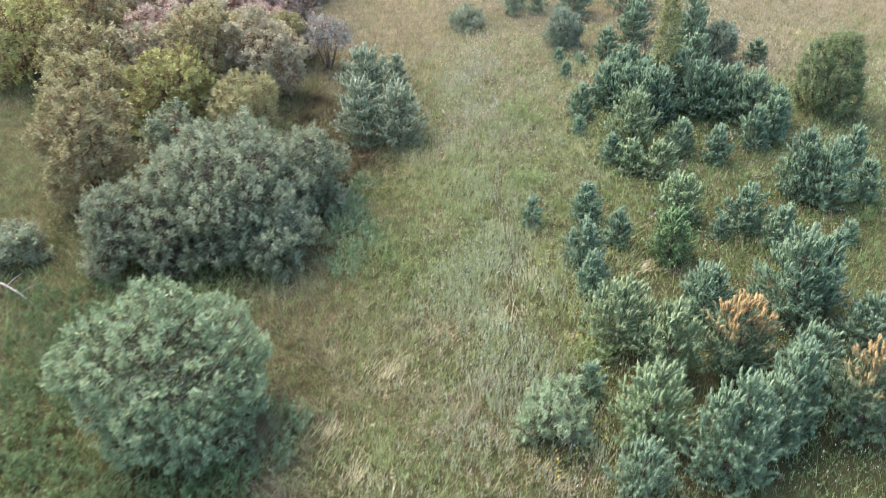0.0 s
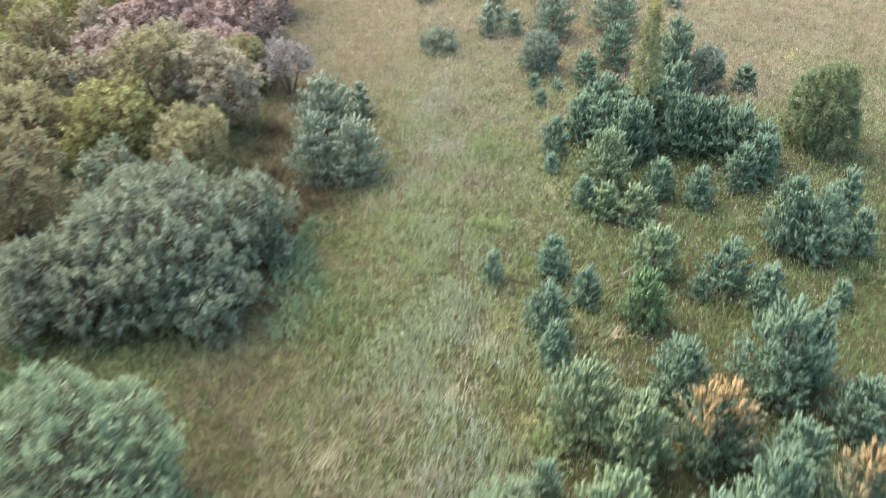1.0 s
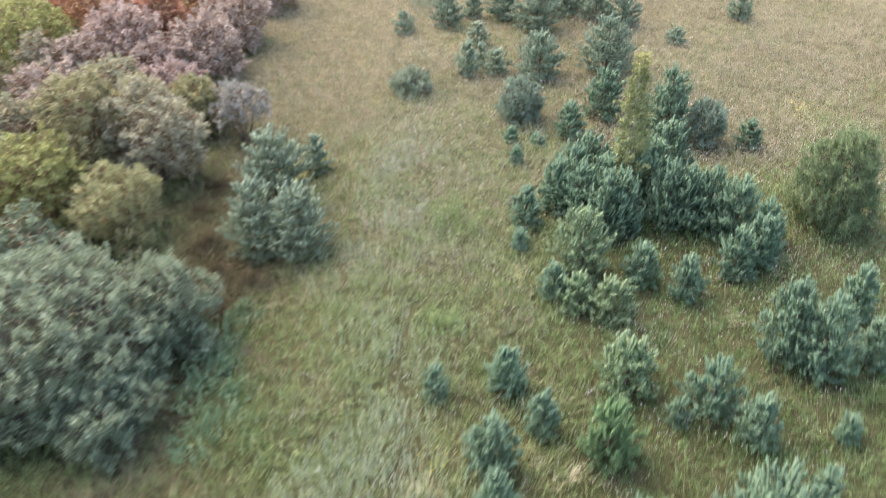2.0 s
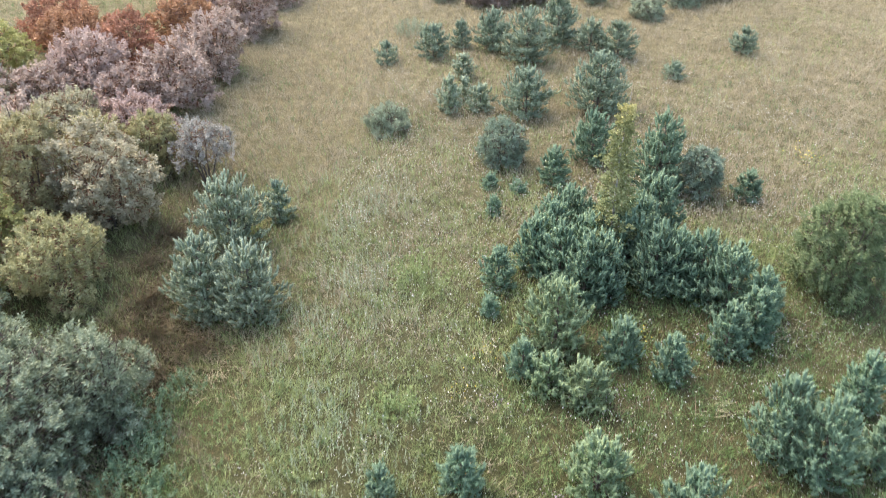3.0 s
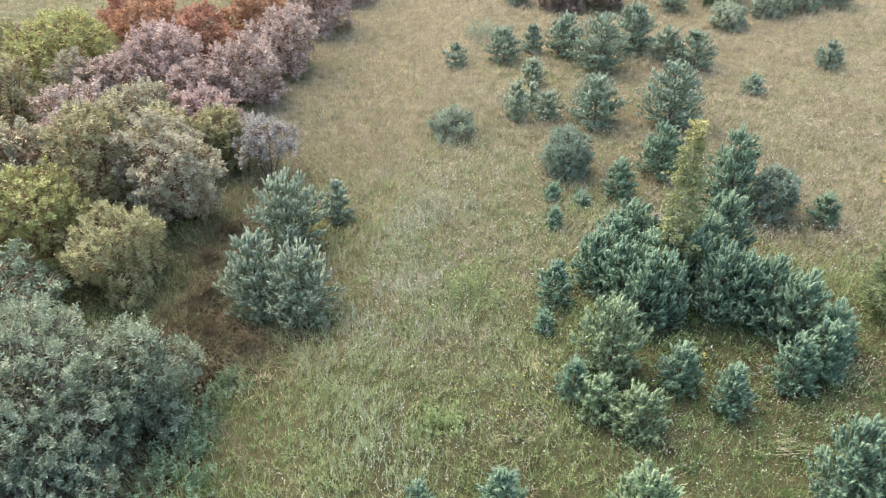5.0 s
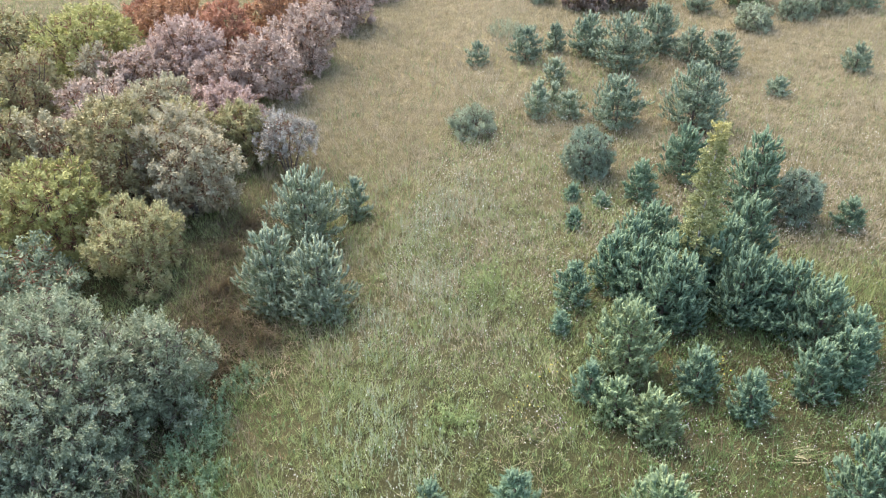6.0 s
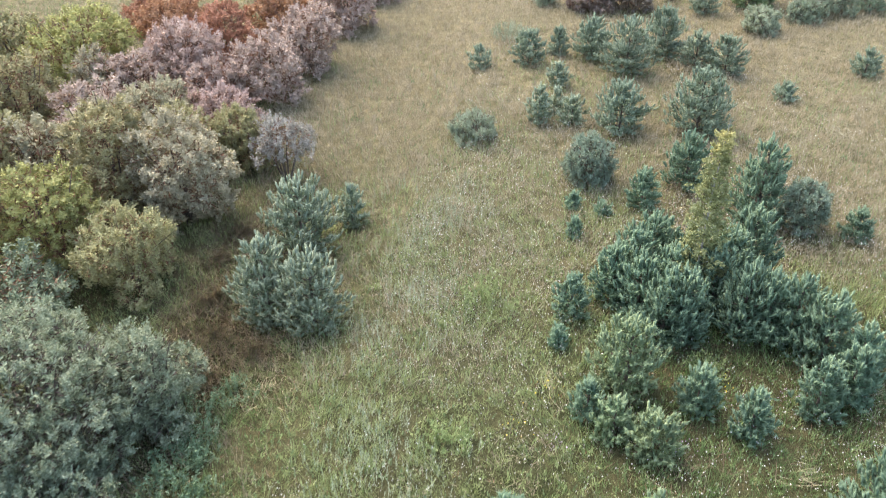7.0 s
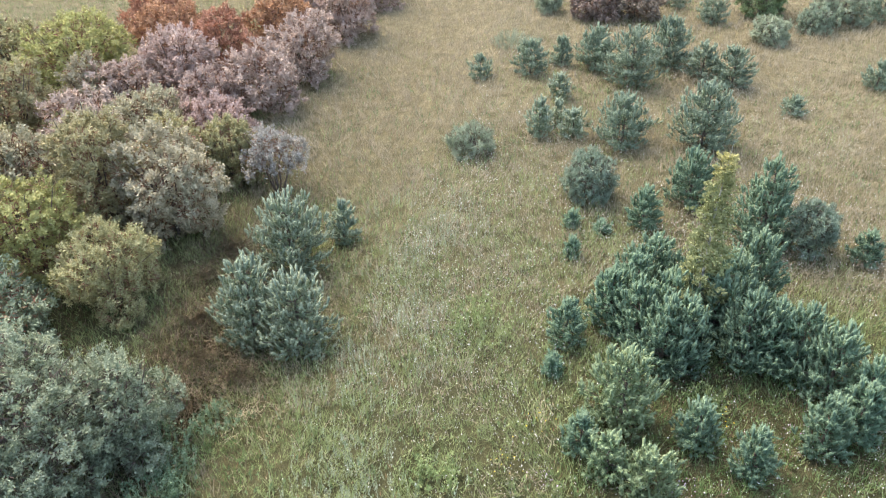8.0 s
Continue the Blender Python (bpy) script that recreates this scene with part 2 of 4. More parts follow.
def sprigs(rng, root, along, length, count, leaf, width, lift=0.55):
    """Leafy shoots: leaves set spirally on an axis, spread below and drawn together at the tip. Returns verts and quads."""
    n = len(root)
    m = n * count
    a = np.repeat(along, count, 0)
    s = np.tile((np.arange(count) + 0.5) / count, n)[:, None] * 0.85 + 0.15
    x = unit(np.cross(along, rng.normal(size=(n, 3))))
    y = np.cross(along, x)
    turn = (np.tile(np.arange(count) * 2.39996, n) + rng.normal(0, 0.3, m))[:, None]
    radial = np.repeat(x, count, 0) * np.cos(turn) + np.repeat(y, count, 0) * np.sin(turn)
    way = unit(a * (lift + 0.8 * s ** 2) + radial + 0.2 * rng.normal(size=(m, 3)))
    start = np.repeat(root, count, 0) + a * np.repeat(length, count)[:, None] * s
    side = unit(np.cross(way, a + 0.3 * rng.normal(size=(m, 3))))
    up = np.cross(side, way)
    long = leaf * rng.uniform(0.75, 1.25, (m, 1)) * (1.1 - 0.35 * s)
    wide = width * rng.uniform(0.75, 1.25, (m, 1))
    middle = start + way * long * 0.55
    verts = np.stack([start, middle + side * wide / 2 + up * wide * 0.15, start + way * long - up * long * 0.08, middle - side * wide / 2 + up * wide * 0.15], 1)
    return verts.reshape(-1, 3), np.arange(m * 4).reshape(-1, 4)


def tube(points, radii, sides=6):
    """A tapered tube along points. Returns verts and quads."""
    points, radii = np.asarray(points, float), np.asarray(radii, float)
    way = unit(np.gradient(points, axis=0))
    a = unit(np.cross(way, np.array([0.31, 0.87, 0.38])))
    b = np.cross(way, a)
    turn = np.linspace(0, 2 * np.pi, sides, endpoint=False)
    ring = np.cos(turn)[None, :, None] * a[:, None] + np.sin(turn)[None, :, None] * b[:, None]
    verts = (points[:, None] + ring * radii[:, None, None]).reshape(-1, 3)
    i = np.arange(len(points) - 1)[:, None] * sides
    j = np.arange(sides)[None]
    k = (j + 1) % sides
    return verts, np.stack([i + j, i + k, i + sides + k, i + sides + j], -1).reshape(-1, 4)


def join(pieces):
    verts, faces, at = [], [], 0
    for v, f in pieces:
        verts.append(v)
        faces.append(f + at)
        at += len(v)
    return np.concatenate(verts), np.concatenate(faces)


def stand(name, x, y, label, category, group=""):
    """The base of a plant, an Empty on the ground."""
    thing = new(name)
    thing.location = (x, y, float(height(x, y)) - 0.03)
    thing.empty_display_size = 0.3
    return tagged(thing, label, category, group)


# ---- plants ----
def stems(rng, count, h, r, thick):
    """Stems that fan out from the foot, bowed, each with a side limb: verts and quads for each of them."""
    each = []
    for i in range(count):
        a = 2 * np.pi * (i + rng.random()) / count
        out = r * rng.uniform(0.35, 0.75)
        tip = np.array([np.cos(a) * out, np.sin(a) * out, h * rng.uniform(0.6, 0.85)])
        s = np.linspace(0, 1, 6)[:, None]
        foot = np.array([np.cos(a) * 0.15, np.sin(a) * 0.15, -0.1])
        line = foot * (1 - s) + tip * s + np.array([0, 0, 1.0]) * (0.15 * h * s * (1 - s)) + rng.normal(size=(6, 3)) * 0.03
        main = tube(line, thick * (1 - 0.8 * s[:, 0]), 5)
        limb = line[3] + np.array([rng.normal() * 0.3 * r, rng.normal() * 0.3 * r, 0.25 * h])
        s = np.linspace(0, 1, 4)[:, None]
        each.append(join([main, tube(line[3] * (1 - s) + limb * s, thick * 0.45 * (1 - 0.75 * s[:, 0]), 4)]))
    return each


def bush(name, x, y, h, r, mat, label, category="bush", group="", tuft=0.4, sprays=4, count=13, leaf=(0.11, 0.045), upright=0.45, heads=13, seed=0, twig=0.42, ragged=0.3, skirt=1.12, bare=0.0, whole=0.97, wood=RED_TWIG):
    """A broad-leaved shrub: stems and a lumpy crown of tufts of leafy sprays, with gaps between them and bare twigs within."""
    rng = np.random.default_rng(int(abs(x) * 97 + abs(y) * 131) + seed)
    thing = stand(name, x, y, label, category, group)
    for v, f in stems(rng, 5 + int(r * 1.5), h, r, 0.02 + 0.008 * h):
        mesh_object("stem", v, f, BARK, thing)
    # the crown is a crowd of rounded heads, which meet in dark clefts
    span = np.array([r, r, 0.5 * h])
    lift = 1 - 1.75 * (np.arange(heads) + 0.5) / heads
    a = np.arange(heads) * 2.39996 + rng.random() * 6.28
    spread = np.stack([np.cos(a) * np.sqrt(1 - lift ** 2), np.sin(a) * np.sqrt(1 - lift ** 2), lift], 1)
    spread = unit(spread + rng.normal(size=(heads, 3)) * 0.5 / heads ** 0.5)
    hub = spread * rng.uniform(0.54, 0.72, (heads, 1)) * span + np.array([0, 0, 0.43 * h])
    low = lift < -0.3
    hub[low, 2] = max(0.20, bare + 0.12) * h
    hub[low, :2] *= skirt
    ball = np.outer(np.where(low, 0.44, rng.uniform(0.30, 0.44, heads)) * min(1, (11 / heads) ** 0.3), np.array([r, r, min(0.5 * h, 1.1 * r)]))
    hub, ball = np.vstack([hub, [(0, 0, 0.42 * h)]]), np.vstack([ball, [(0.60 * r, 0.60 * r, 0.40 * h)]])

    def shell(gap, inset):
        spots, ways = [], []
        for c, b in zip(hub, ball):
            area = 4 * np.pi * ((b[0] * b[1]) ** 1.6 / 3 + 2 * (b[0] * b[2]) ** 1.6 / 3) ** (1 / 1.6)
            u = unit(rng.normal(size=(int(area / gap ** 2) + 4, 3)))
            p = c + u * b * inset
            free = p[:, 2] > 0.06 + bare * h * rng.uniform(0.75, 1.25, len(p))
            for c2, b2 in zip(hub, ball):
                if c2 is not c:
                    free &= (((p - c2) / (b2 * inset * 0.93)) ** 2).sum(1) > 1
            spots.append(p[free])
            ways.append(unit(u[free] / b))
        return np.concatenate(spots), np.concatenate(ways)

    # outer tufts, some deeper than others, of a few sprays each
    p, u = shell(tuft, 1.0)
    stay = rng.random(len(p)) < whole
    p, u = p[stay], u[stay]
    p = p + u * rng.uniform(-0.5, 0.2, (len(p), 1)) * tuft
    rise = unit(u * (1 - upright) + np.array([0, 0, upright]) + 0.2 * rng.normal(size=u.shape))
    size = rng.uniform(0.75, 1.2, len(p)) + ragged * rng.random(len(p)) ** 4 * 2
    spot = np.repeat(p, sprays, 0) + rng.normal(size=(len(p) * sprays, 3)) * tuft * 0.12
    along = unit(np.repeat(rise, sprays, 0) + 0.36 * rng.normal(size=spot.shape))
    long = twig * np.repeat(size, sprays) * rng.uniform(0.65, 1.1, len(spot))
    outer = sprigs(rng, spot - along * (long * 0.6)[:, None], along, long, count, leaf[0], leaf[1])
    # twigs and withered leaves behind them
    gap = max(0.14, 0.34 * tuft)
    p, u = shell(gap, 0.62)
    way = unit(u + 0.6 * rng.normal(size=u.shape))
    leafy = rng.random(len(p)) < 0.62
    inner = leaves(rng, p[leafy], way[leafy], 1, 1.25 * gap, 0.42 * gap, 0.5, 0.05)
    bare_wood = leaves(rng, p[~leafy], way[~leafy], 1, 1.9 * gap, 0.22 * gap, 0.5, 0.05)
    mesh_object("crown", *join([outer, inner]), mat, thing)
    tagged(mesh_object("twig_growth", *bare_wood, wood, thing), kind="stuff")
    return thing


def shoots(rng, root, along, length, count, needle, width, stand=0.9, close=0.6, taper=0.35):
    """Bottle-brush shoots: needles that stand off an axis, a sliver each. Returns verts, triangles and the place along the shoot."""
    m = len(root) * count
    a = np.repeat(along, count, 0)
    s = np.tile((np.arange(count) + 0.5) / count, len(root))[:, None] + rng.uniform(-0.03, 0.03, (m, 1))
    long = np.repeat(length, count)[:, None]
    radial = unit(np.cross(a, rng.normal(size=(m, 3))))
    way = unit(a * (stand + close * s ** 2) + radial)
    start = np.repeat(root, count, 0) + a * long * s
    side = unit(np.cross(way, a)) * width / 2
    reach = needle * rng.uniform(0.75, 1.2, (m, 1)) * (1.0 - taper * s)
    verts = np.stack([start - side, start + side, start + way * reach], 1).reshape(-1, 3)
    return verts, np.arange(m * 3).reshape(-1, 3), np.repeat(s[:, 0], 3)


def fingers(rng, root, along, length, thick, needles, needle, width):
    """Pine shoots: a close-set brush as a three-sided spindle, with needles standing off it. Returns verts, triangles and the place along the shoot."""
    n = len(root)
    a = unit(np.cross(along, rng.normal(size=(n, 3))))
    b = np.cross(along, a)
    turn = np.arange(3) * np.pi / 1.5
    rings = []
    for s, wide in ((0.0, 0.7), (0.85, 1.0)):
        ring = np.cos(turn + s)[None, :, None] * a[:, None] + np.sin(turn + s)[None, :, None] * b[:, None]
        rings.append((root + along * (length * s)[:, None])[:, None] + ring * (thick * wide * rng.uniform(0.8, 1.2, (n, 3)))[..., None])
    tip = (root + along * (length * 1.0)[:, None])[:, None]
    verts = np.concatenate(rings + [tip], 1).reshape(-1, 3)
    j, k = np.arange(3), (np.arange(3) + 1) % 3
    shape = np.concatenate([np.stack([j, k, k + 3], 1), np.stack([j, k + 3, j + 3], 1), np.stack([j + 3, k + 3, 0 * j + 6], 1)])
    faces = (np.arange(n)[:, None, None] * 7 + shape[None]).reshape(-1, 3)
    place = np.tile(np.repeat([0.0, 0.8, 1.0], [3, 3, 1]), n)
    v, f, s = shoots(rng, root, along, length, needles, needle, width, 0.62, 0.35, 0.15)
    return np.concatenate([verts, v]), np.concatenate([faces, f + len(verts)]), np.concatenate([place, s])


def pine(x, y, h, r, mat=PINE, label="", crown_top=0.0, dense=1.0, seed=0):
    """A young pine: a straight leader, whorled limbs that turn up, and candle-like shoots at their ends."""
    rng = np.random.default_rng(int(abs(x) * 173 + abs(y) * 211) + seed)
    size = "knee-high" if h < 1.0 else "waist-high" if h < 1.6 else "young" if h < 2.6 else "tall young"
    thing = stand("pine_tree", x, y, label or size + " blue-green pine with upright shoots in the meadow", "pine tree", "young pines in the meadow")
    pieces = [tube([(0, 0, -0.1), (0.01, 0, 0.35 * h), (0, 0.01, 0.7 * h), (0, 0, 0.97 * h)], np.array([0.05, 0.04, 0.025, 0.008]) * (0.4 + 0.3 * h), 6)]
    near = y < 48
    # whorls of limbs, each with a spray of candle-like shoots at its end and side shoots behind
    level = np.linspace(0.05, 0.86, max(3, round(h / 0.36)))
    roots, ways, longs, inner = [], [], [], []
    for w, t0 in enumerate(level):
        limbs = 7 if t0 < 0.6 else 5
        for k in range(limbs):
            t = t0 + rng.normal(0, 0.04)
            a = w * 1.1 + k * 2 * np.pi / limbs + rng.normal(0, 0.22)
            out = np.array([np.cos(a), np.sin(a), 0.0])
            shape = min(1, max(1 - t, 0.02) / 0.74) ** 0.64 * min(1, 0.84 + 0.6 * t)
            long = max(0.1, r * shape * rng.uniform(0.85, 1.18) - 0.03)
            lift = 0.25 + 0.5 * t
            foot = np.array([0, 0, max(0.05, t * h * 0.95 - 0.3 * lift * long)])
            end = foot + out * long + np.array([0, 0, lift * long])
            pieces.append(tube([foot, foot * 0.45 + end * 0.55 - np.array([0, 0, 0.06 * long]), end], np.array([0.016, 0.011, 0.006]) * (0.6 + 0.25 * h), 3))
            grow = unit(out * (0.6 - 0.5 * t) + np.array([0, 0, 0.75 + 0.6 * t]))
            many = max(3, int(dense * (3.2 + 4.8 * long)))
            s = 1 - np.linspace(0, 1, many) ** 1.2 * min(0.75, 0.45 + 0.2 * long)
            s[:2] = 1
            side = np.array([-np.sin(a), np.cos(a), 0.0]) * (rng.choice([-1.0, 1.0], many) * rng.uniform(0.2, 1.0, many) * (0.06 + 0.26 * long))[:, None]
            side[0] = 0
            at = foot + (end - foot) * s[:, None] + side * (0.4 + 0.6 * (1.15 - s))[:, None] - np.array([0, 0, 0.03])
            roots.append(at)
            ways.append(unit(grow + 0.5 * side + 0.2 * rng.normal(size=(many, 3))))
            longs.append(rng.uniform(0.22, 0.36, many) * (0.75 + 0.65 * t) * min(1.1, 0.62 + 0.17 * h))
            inner.append(foot + (end - foot) * rng.uniform(0.2, 0.75, (2 + int(4 * long), 1)))
    top = 6 if h > 1.2 else 4
    a = np.arange(top) * 2 * np.pi / (top - 1) + rng.random()
    lead = unit(np.stack([np.cos(a) * 0.38, np.sin(a) * 0.38, np.ones(top)], 1))
    lead[0] = (0.02, 0.03, 1)
    tip_root = np.tile([[0, 0, 0.85 * h]], (top, 1)) - lead * 0.05
    tip_long = np.array([0.66] + [0.46] * (top - 1)) * rng.uniform(0.85, 1.1, top) * min(1.15, 0.5 + 0.22 * h)
    root, way, long = np.concatenate(roots), np.concatenate(ways), np.concatenate(longs)
    needles = 22 if near else 11
    brush = (0.052, needles, 0.125, 0.021) if near else (0.05, needles, 0.15, 0.042)
    v, f, s = fingers(rng, root, way, long, *brush)
    # older needles along the inner limbs, left deep-toned, which adds shade between shoots
    inner = np.concatenate(inner)
    inner = inner + rng.normal(size=inner.shape) * 0.06
    v2, f2, s2 = shoots(rng, inner, unit(inner * np.array([1, 1, 0.0]) + np.array([0, 0, 0.5]) + 0.4 * rng.normal(size=inner.shape)), np.full(len(inner), 0.3), 9, 0.17, 0.06)
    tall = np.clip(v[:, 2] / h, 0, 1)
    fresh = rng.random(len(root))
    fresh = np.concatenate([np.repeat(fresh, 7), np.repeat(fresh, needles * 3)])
    # paler young tips; the height factor paints lower-crown shade, crown_top browns the top
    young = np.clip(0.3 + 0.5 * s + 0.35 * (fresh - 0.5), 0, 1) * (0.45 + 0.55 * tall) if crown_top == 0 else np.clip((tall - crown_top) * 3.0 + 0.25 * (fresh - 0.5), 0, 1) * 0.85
    v, f = join([(v, f), (v2, f2)])
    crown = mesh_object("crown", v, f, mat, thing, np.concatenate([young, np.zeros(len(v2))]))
    for k in range(top):
        v, f, s = fingers(rng, tip_root[k:k + 1], lead[k:k + 1], tip_long[k:k + 1], brush[0], needles + 8, *brush[2:])
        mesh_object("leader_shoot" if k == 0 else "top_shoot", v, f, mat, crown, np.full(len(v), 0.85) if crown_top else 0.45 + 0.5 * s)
    v, f = join(pieces)
    mesh_object("trunk", v, f, BARK, thing)
    return thing


def birch(x, y, h, r):
    """A slender birch: white stem, thin rising limbs, a narrow crown of small leaves."""
    rng = np.random.default_rng(77)
    thing = stand("birch_tree", x, y, "slender yellow-green birch rising among the pines", "birch tree")
    pieces = [tube([(0, 0, -0.1), (0.05, 0, 0.3 * h), (0.02, 0.05, 0.65 * h), (0.1, 0.04, 0.98 * h)], [0.06, 0.045, 0.025, 0.006], 7)]
    roots, ways = [], []
    for i in range(64):
        t = 0.12 + 0.86 * (i + rng.random()) / 64
        a = i * 2.39996
        reach = r * min(1, (1 - t) * 1.15 + 0.07) * rng.uniform(0.6, 1.1)
        foot = np.array([0.03, 0.02, t * h * 0.93])
        tip = foot + np.array([np.cos(a) * reach, np.sin(a) * reach, reach * 0.9])
        pieces.append(tube([foot, foot * 0.4 + tip * 0.6 + np.array([0, 0, 0.05]), tip], [0.012, 0.008, 0.003], 3))
        k = 5 + int(12 * reach)
        s = rng.random((k, 1)) * 0.8 + 0.2
        roots.append(foot * (1 - s) + tip * s + rng.normal(size=(k, 3)) * 0.08)
        ways.append(unit(np.tile((np.cos(a), np.sin(a), 0.2), (k, 1)) + 0.5 * rng.normal(size=(k, 3))))
    v, f = leaves(rng, np.concatenate(roots), np.concatenate(ways), 20, 0.085, 0.06, 0.9, 0.25, 0.08)
    mesh_object("crown", v, f, BIRCH_LEAF, thing, np.clip((v[:, 2] / h - 0.75) * 3.2, 0, 0.9))
    v, f = join(pieces)
    mesh_object("trunk", v, f, BIRCH_BARK, thing)
    return thing


def herbs(x, y, h, r, mat, label, category="weed clump"):
    """A clump of leafy upright stalks."""
    rng = np.random.default_rng(int(abs(x) * 61 + abs(y) * 37))
    thing = stand("herb_clump", x, y, label, category, "weed clumps in the meadow")
    n = int(58 * r * r) + 12
    a, d = rng.random(n) * 2 * np.pi, np.sqrt(rng.random(n)) * r
    foot = np.stack([np.cos(a) * d, np.sin(a) * d, np.zeros(n)], 1)
    way = unit(np.stack([np.cos(a) * d / r * 0.5, np.sin(a) * d / r * 0.5, np.ones(n)], 1) + 0.12 * rng.normal(size=(n, 3)))
    tall = h * rng.uniform(0.65, 1.0, n) * (1 - 0.35 * (d / r) ** 2)
    pieces = [tube([foot[i], foot[i] + way[i] * tall[i]], [0.008, 0.004], 3) for i in range(n)]
    v, f = join(pieces)
    tagged(mesh_object("stem", v, f, mat, thing), kind="stuff")
    level = np.repeat(np.linspace(0.15, 0.95, 6)[None], n, 0).ravel()[:, None]
    root = np.repeat(foot, 6, 0) + np.repeat(way * tall[:, None], 6, 0) * level
    v, f = leaves(rng, root, unit(np.repeat(way, 6, 0) + 0.5 * rng.normal(size=(len(root), 3))), 6, 0.10, 0.028, 0.8, 0.10)
    tagged(mesh_object("foliage", v, f, mat, thing), kind="stuff")
    return thing


# ---- ground ----
def reach_out(near, far, step):
    """Grid lines: even steps between the near marks, then wider and wider out to the far ones."""
    inner = np.arange(near[0], near[1] + step, step)
    grow = np.array([1.5, 4, 9, 20, 45, 100, 220, 500])
    return np.concatenate([near[0] - grow[::-1] * (near[0] - far[0]) / 500, inner, inner[-1] + grow * (far[1] - near[1]) / 500])


gx, gy = reach_out((-40, 45), (-1500, 1500), 0.8), reach_out((-10, 110), (-1200, 1800), 0.8)
mx, my = np.meshgrid(gx, gy)
spots = np.stack([mx.ravel(), my.ravel(), height(mx, my).ravel()], 1)
i, j = np.meshgrid(np.arange(len(gx) - 1), np.arange(len(gy) - 1))
k = (j * len(gx) + i).ravel()
ground = mesh_object("ground", spots, np.stack([k, k + 1, k + len(gx) + 1, k + len(gx)], 1), SOIL, smooth_faces=True)
tagged(ground, "uneven meadow ground under dry thatch and low grass", "ground", kind="structure")


# ---- pines ----
for row in [  # the thicket in the meadow
    (14.82, 36.1, 2.82, 1.0), (14.02, 37.0, 2.75, 1.05), (13.18, 37.1, 2.85, 0.9), (12.44, 37.2, 2.95, 0.9), (10.53, 36.7, 2.9, 0.85),
    (9.9, 36.6, 2.8, 0.92), (9.1, 37.75, 2.6, 0.92), (8.2, 38.5, 2.4, 0.75), (9.5, 40.4, 2.6, 1.2), (10.8, 39.75, 2.6, 0.95), (13.0, 40.6, 3.1, 1.0), (11.6, 38.4, 2.7, 1.1), (9.0, 39.1, 2.6, 1.1), (10.1, 38.2, 2.7, 1.1), (12.1, 39.4, 2.8, 1.1), (15.6, 35.3, 2.3, 0.8),
    (14.31, 33.9, 2.1, 0.72), (15.3, 34.5, 2.2, 0.68), (16.15, 35.9, 1.4, 0.55), (13.76, 44.4, 3.95, 1.1),
]:
    pine(*row)
for row in [  # small ones in front of the thicket
    (6.85, 37.4, 1.75, 0.68), (6.55, 35.73, 0.72, 0.26), (7.6, 32.7, 1.3, 0.52), (10.85, 33.5, 1.65, 0.62), (12.3, 32.7, 1.7, 0.64),
    (14.75, 29.4, 3.2, 0.92), (15.62, 28.7, 3.0, 0.95), (17.68, 31.4, 2.2, 0.6), (17.28, 29.0, 1.9, 0.62), (11.92, 27.1, 1.95, 0.92), (12.86, 25.8, 1.85, 0.6),
    (5.75, 27.9, 1.65, 0.62), (3.58, 27.6, 1.25, 0.38), (6.76, 26.1, 1.6, 0.44), (5.2, 24.7, 2.0, 0.73), (10.83, 26.6, 0.9, 0.3), (15.5, 25.9, 0.9, 0.33), (5.29, 23.1, 1.75, 0.5),
]:
    pine(*row)
for row in [  # behind the thicket, into the distance
    (17.5, 43.8, 1.3, 0.57), (11.24, 47.2, 2.55, 1.0), (9.35, 45.2, 1.7, 0.73), (6.7, 42.4, 0.76, 0.3), (7.76, 44.3, 0.5, 0.33), (6.56, 44.5, 0.6, 0.34),
]:
    pine(*row)
for row in [  # farther off
    (12.08, 52.7, 3.15, 1.38), (8.39, 52.3, 2.5, 1.25), (16.73, 56.8, 0.78, 0.56), (3.17, 60.0, 1.95, 0.94), (0.47, 59.1, 1.25, 0.63),
    (4.78, 61.7, 1.65, 0.56), (6.66, 61.5, 2.45, 0.96), (8.68, 59.7, 3.0, 1.5), (10.7, 62.6, 2.85, 1.28), (12.52, 61.0, 1.9, 1.0), (14.05, 60.0, 2.15, 1.05), 
    (13.7, 70.2, 1.7, 0.9), (24.3, 72.4, 2.2, 1.4), (11.45, 73.2, 1.1, 0.94), (21.54, 60.9, 1.35, 0.74),
]:
    pine(*row[:3], row[3] * 1.12, mat=HAZED_PINE, label="young bushy pine far in the meadow, greyed as if by haze")
for row in [(4.42, 52.4, 1.9, 0.62), (6.04, 52.7, 1.3, 0.75), (5.2, 53.8, 1.2, 0.5), (5.05, 56.9, 1.3, 0.6)]:
    pine(*row, mat=SOFT_PINE, label="thin pale green young pine far in the meadow", dense=0.8)
for row in [  # where the flight begins
    (11.9, 21.7, 3.65, 1.4), (12.98, 22.1, 3.3, 0.5), (8.94, 21.8, 2.2, 0.95), (7.9, 14.9, 3.8, 1.15), (10.1, 16.7, 3.2, 0.9),
    (9.3, 16.0, 2.6, 1.0), (11.2, 18.3, 2.4, 0.95), (13.79, 20.1, 2.0, 1.0), (4.52, 18.0, 1.25, 0.43), (5.38, 14.3, 1.9, 0.85),
]:
    pine(*row)
for row in [  # beside the hedge
    (-4.1, 40.9, 3.6, 1.65), (-4.0, 36.7, 3.65, 1.3), (-2.1, 36.2, 3.25, 1.25), (-2.59, 43.0, 1.9, 0.63),
]:
    pine(*row, mat=SOFT_PINE, label="tall grey-green pine with pale shoots beside the hedge")
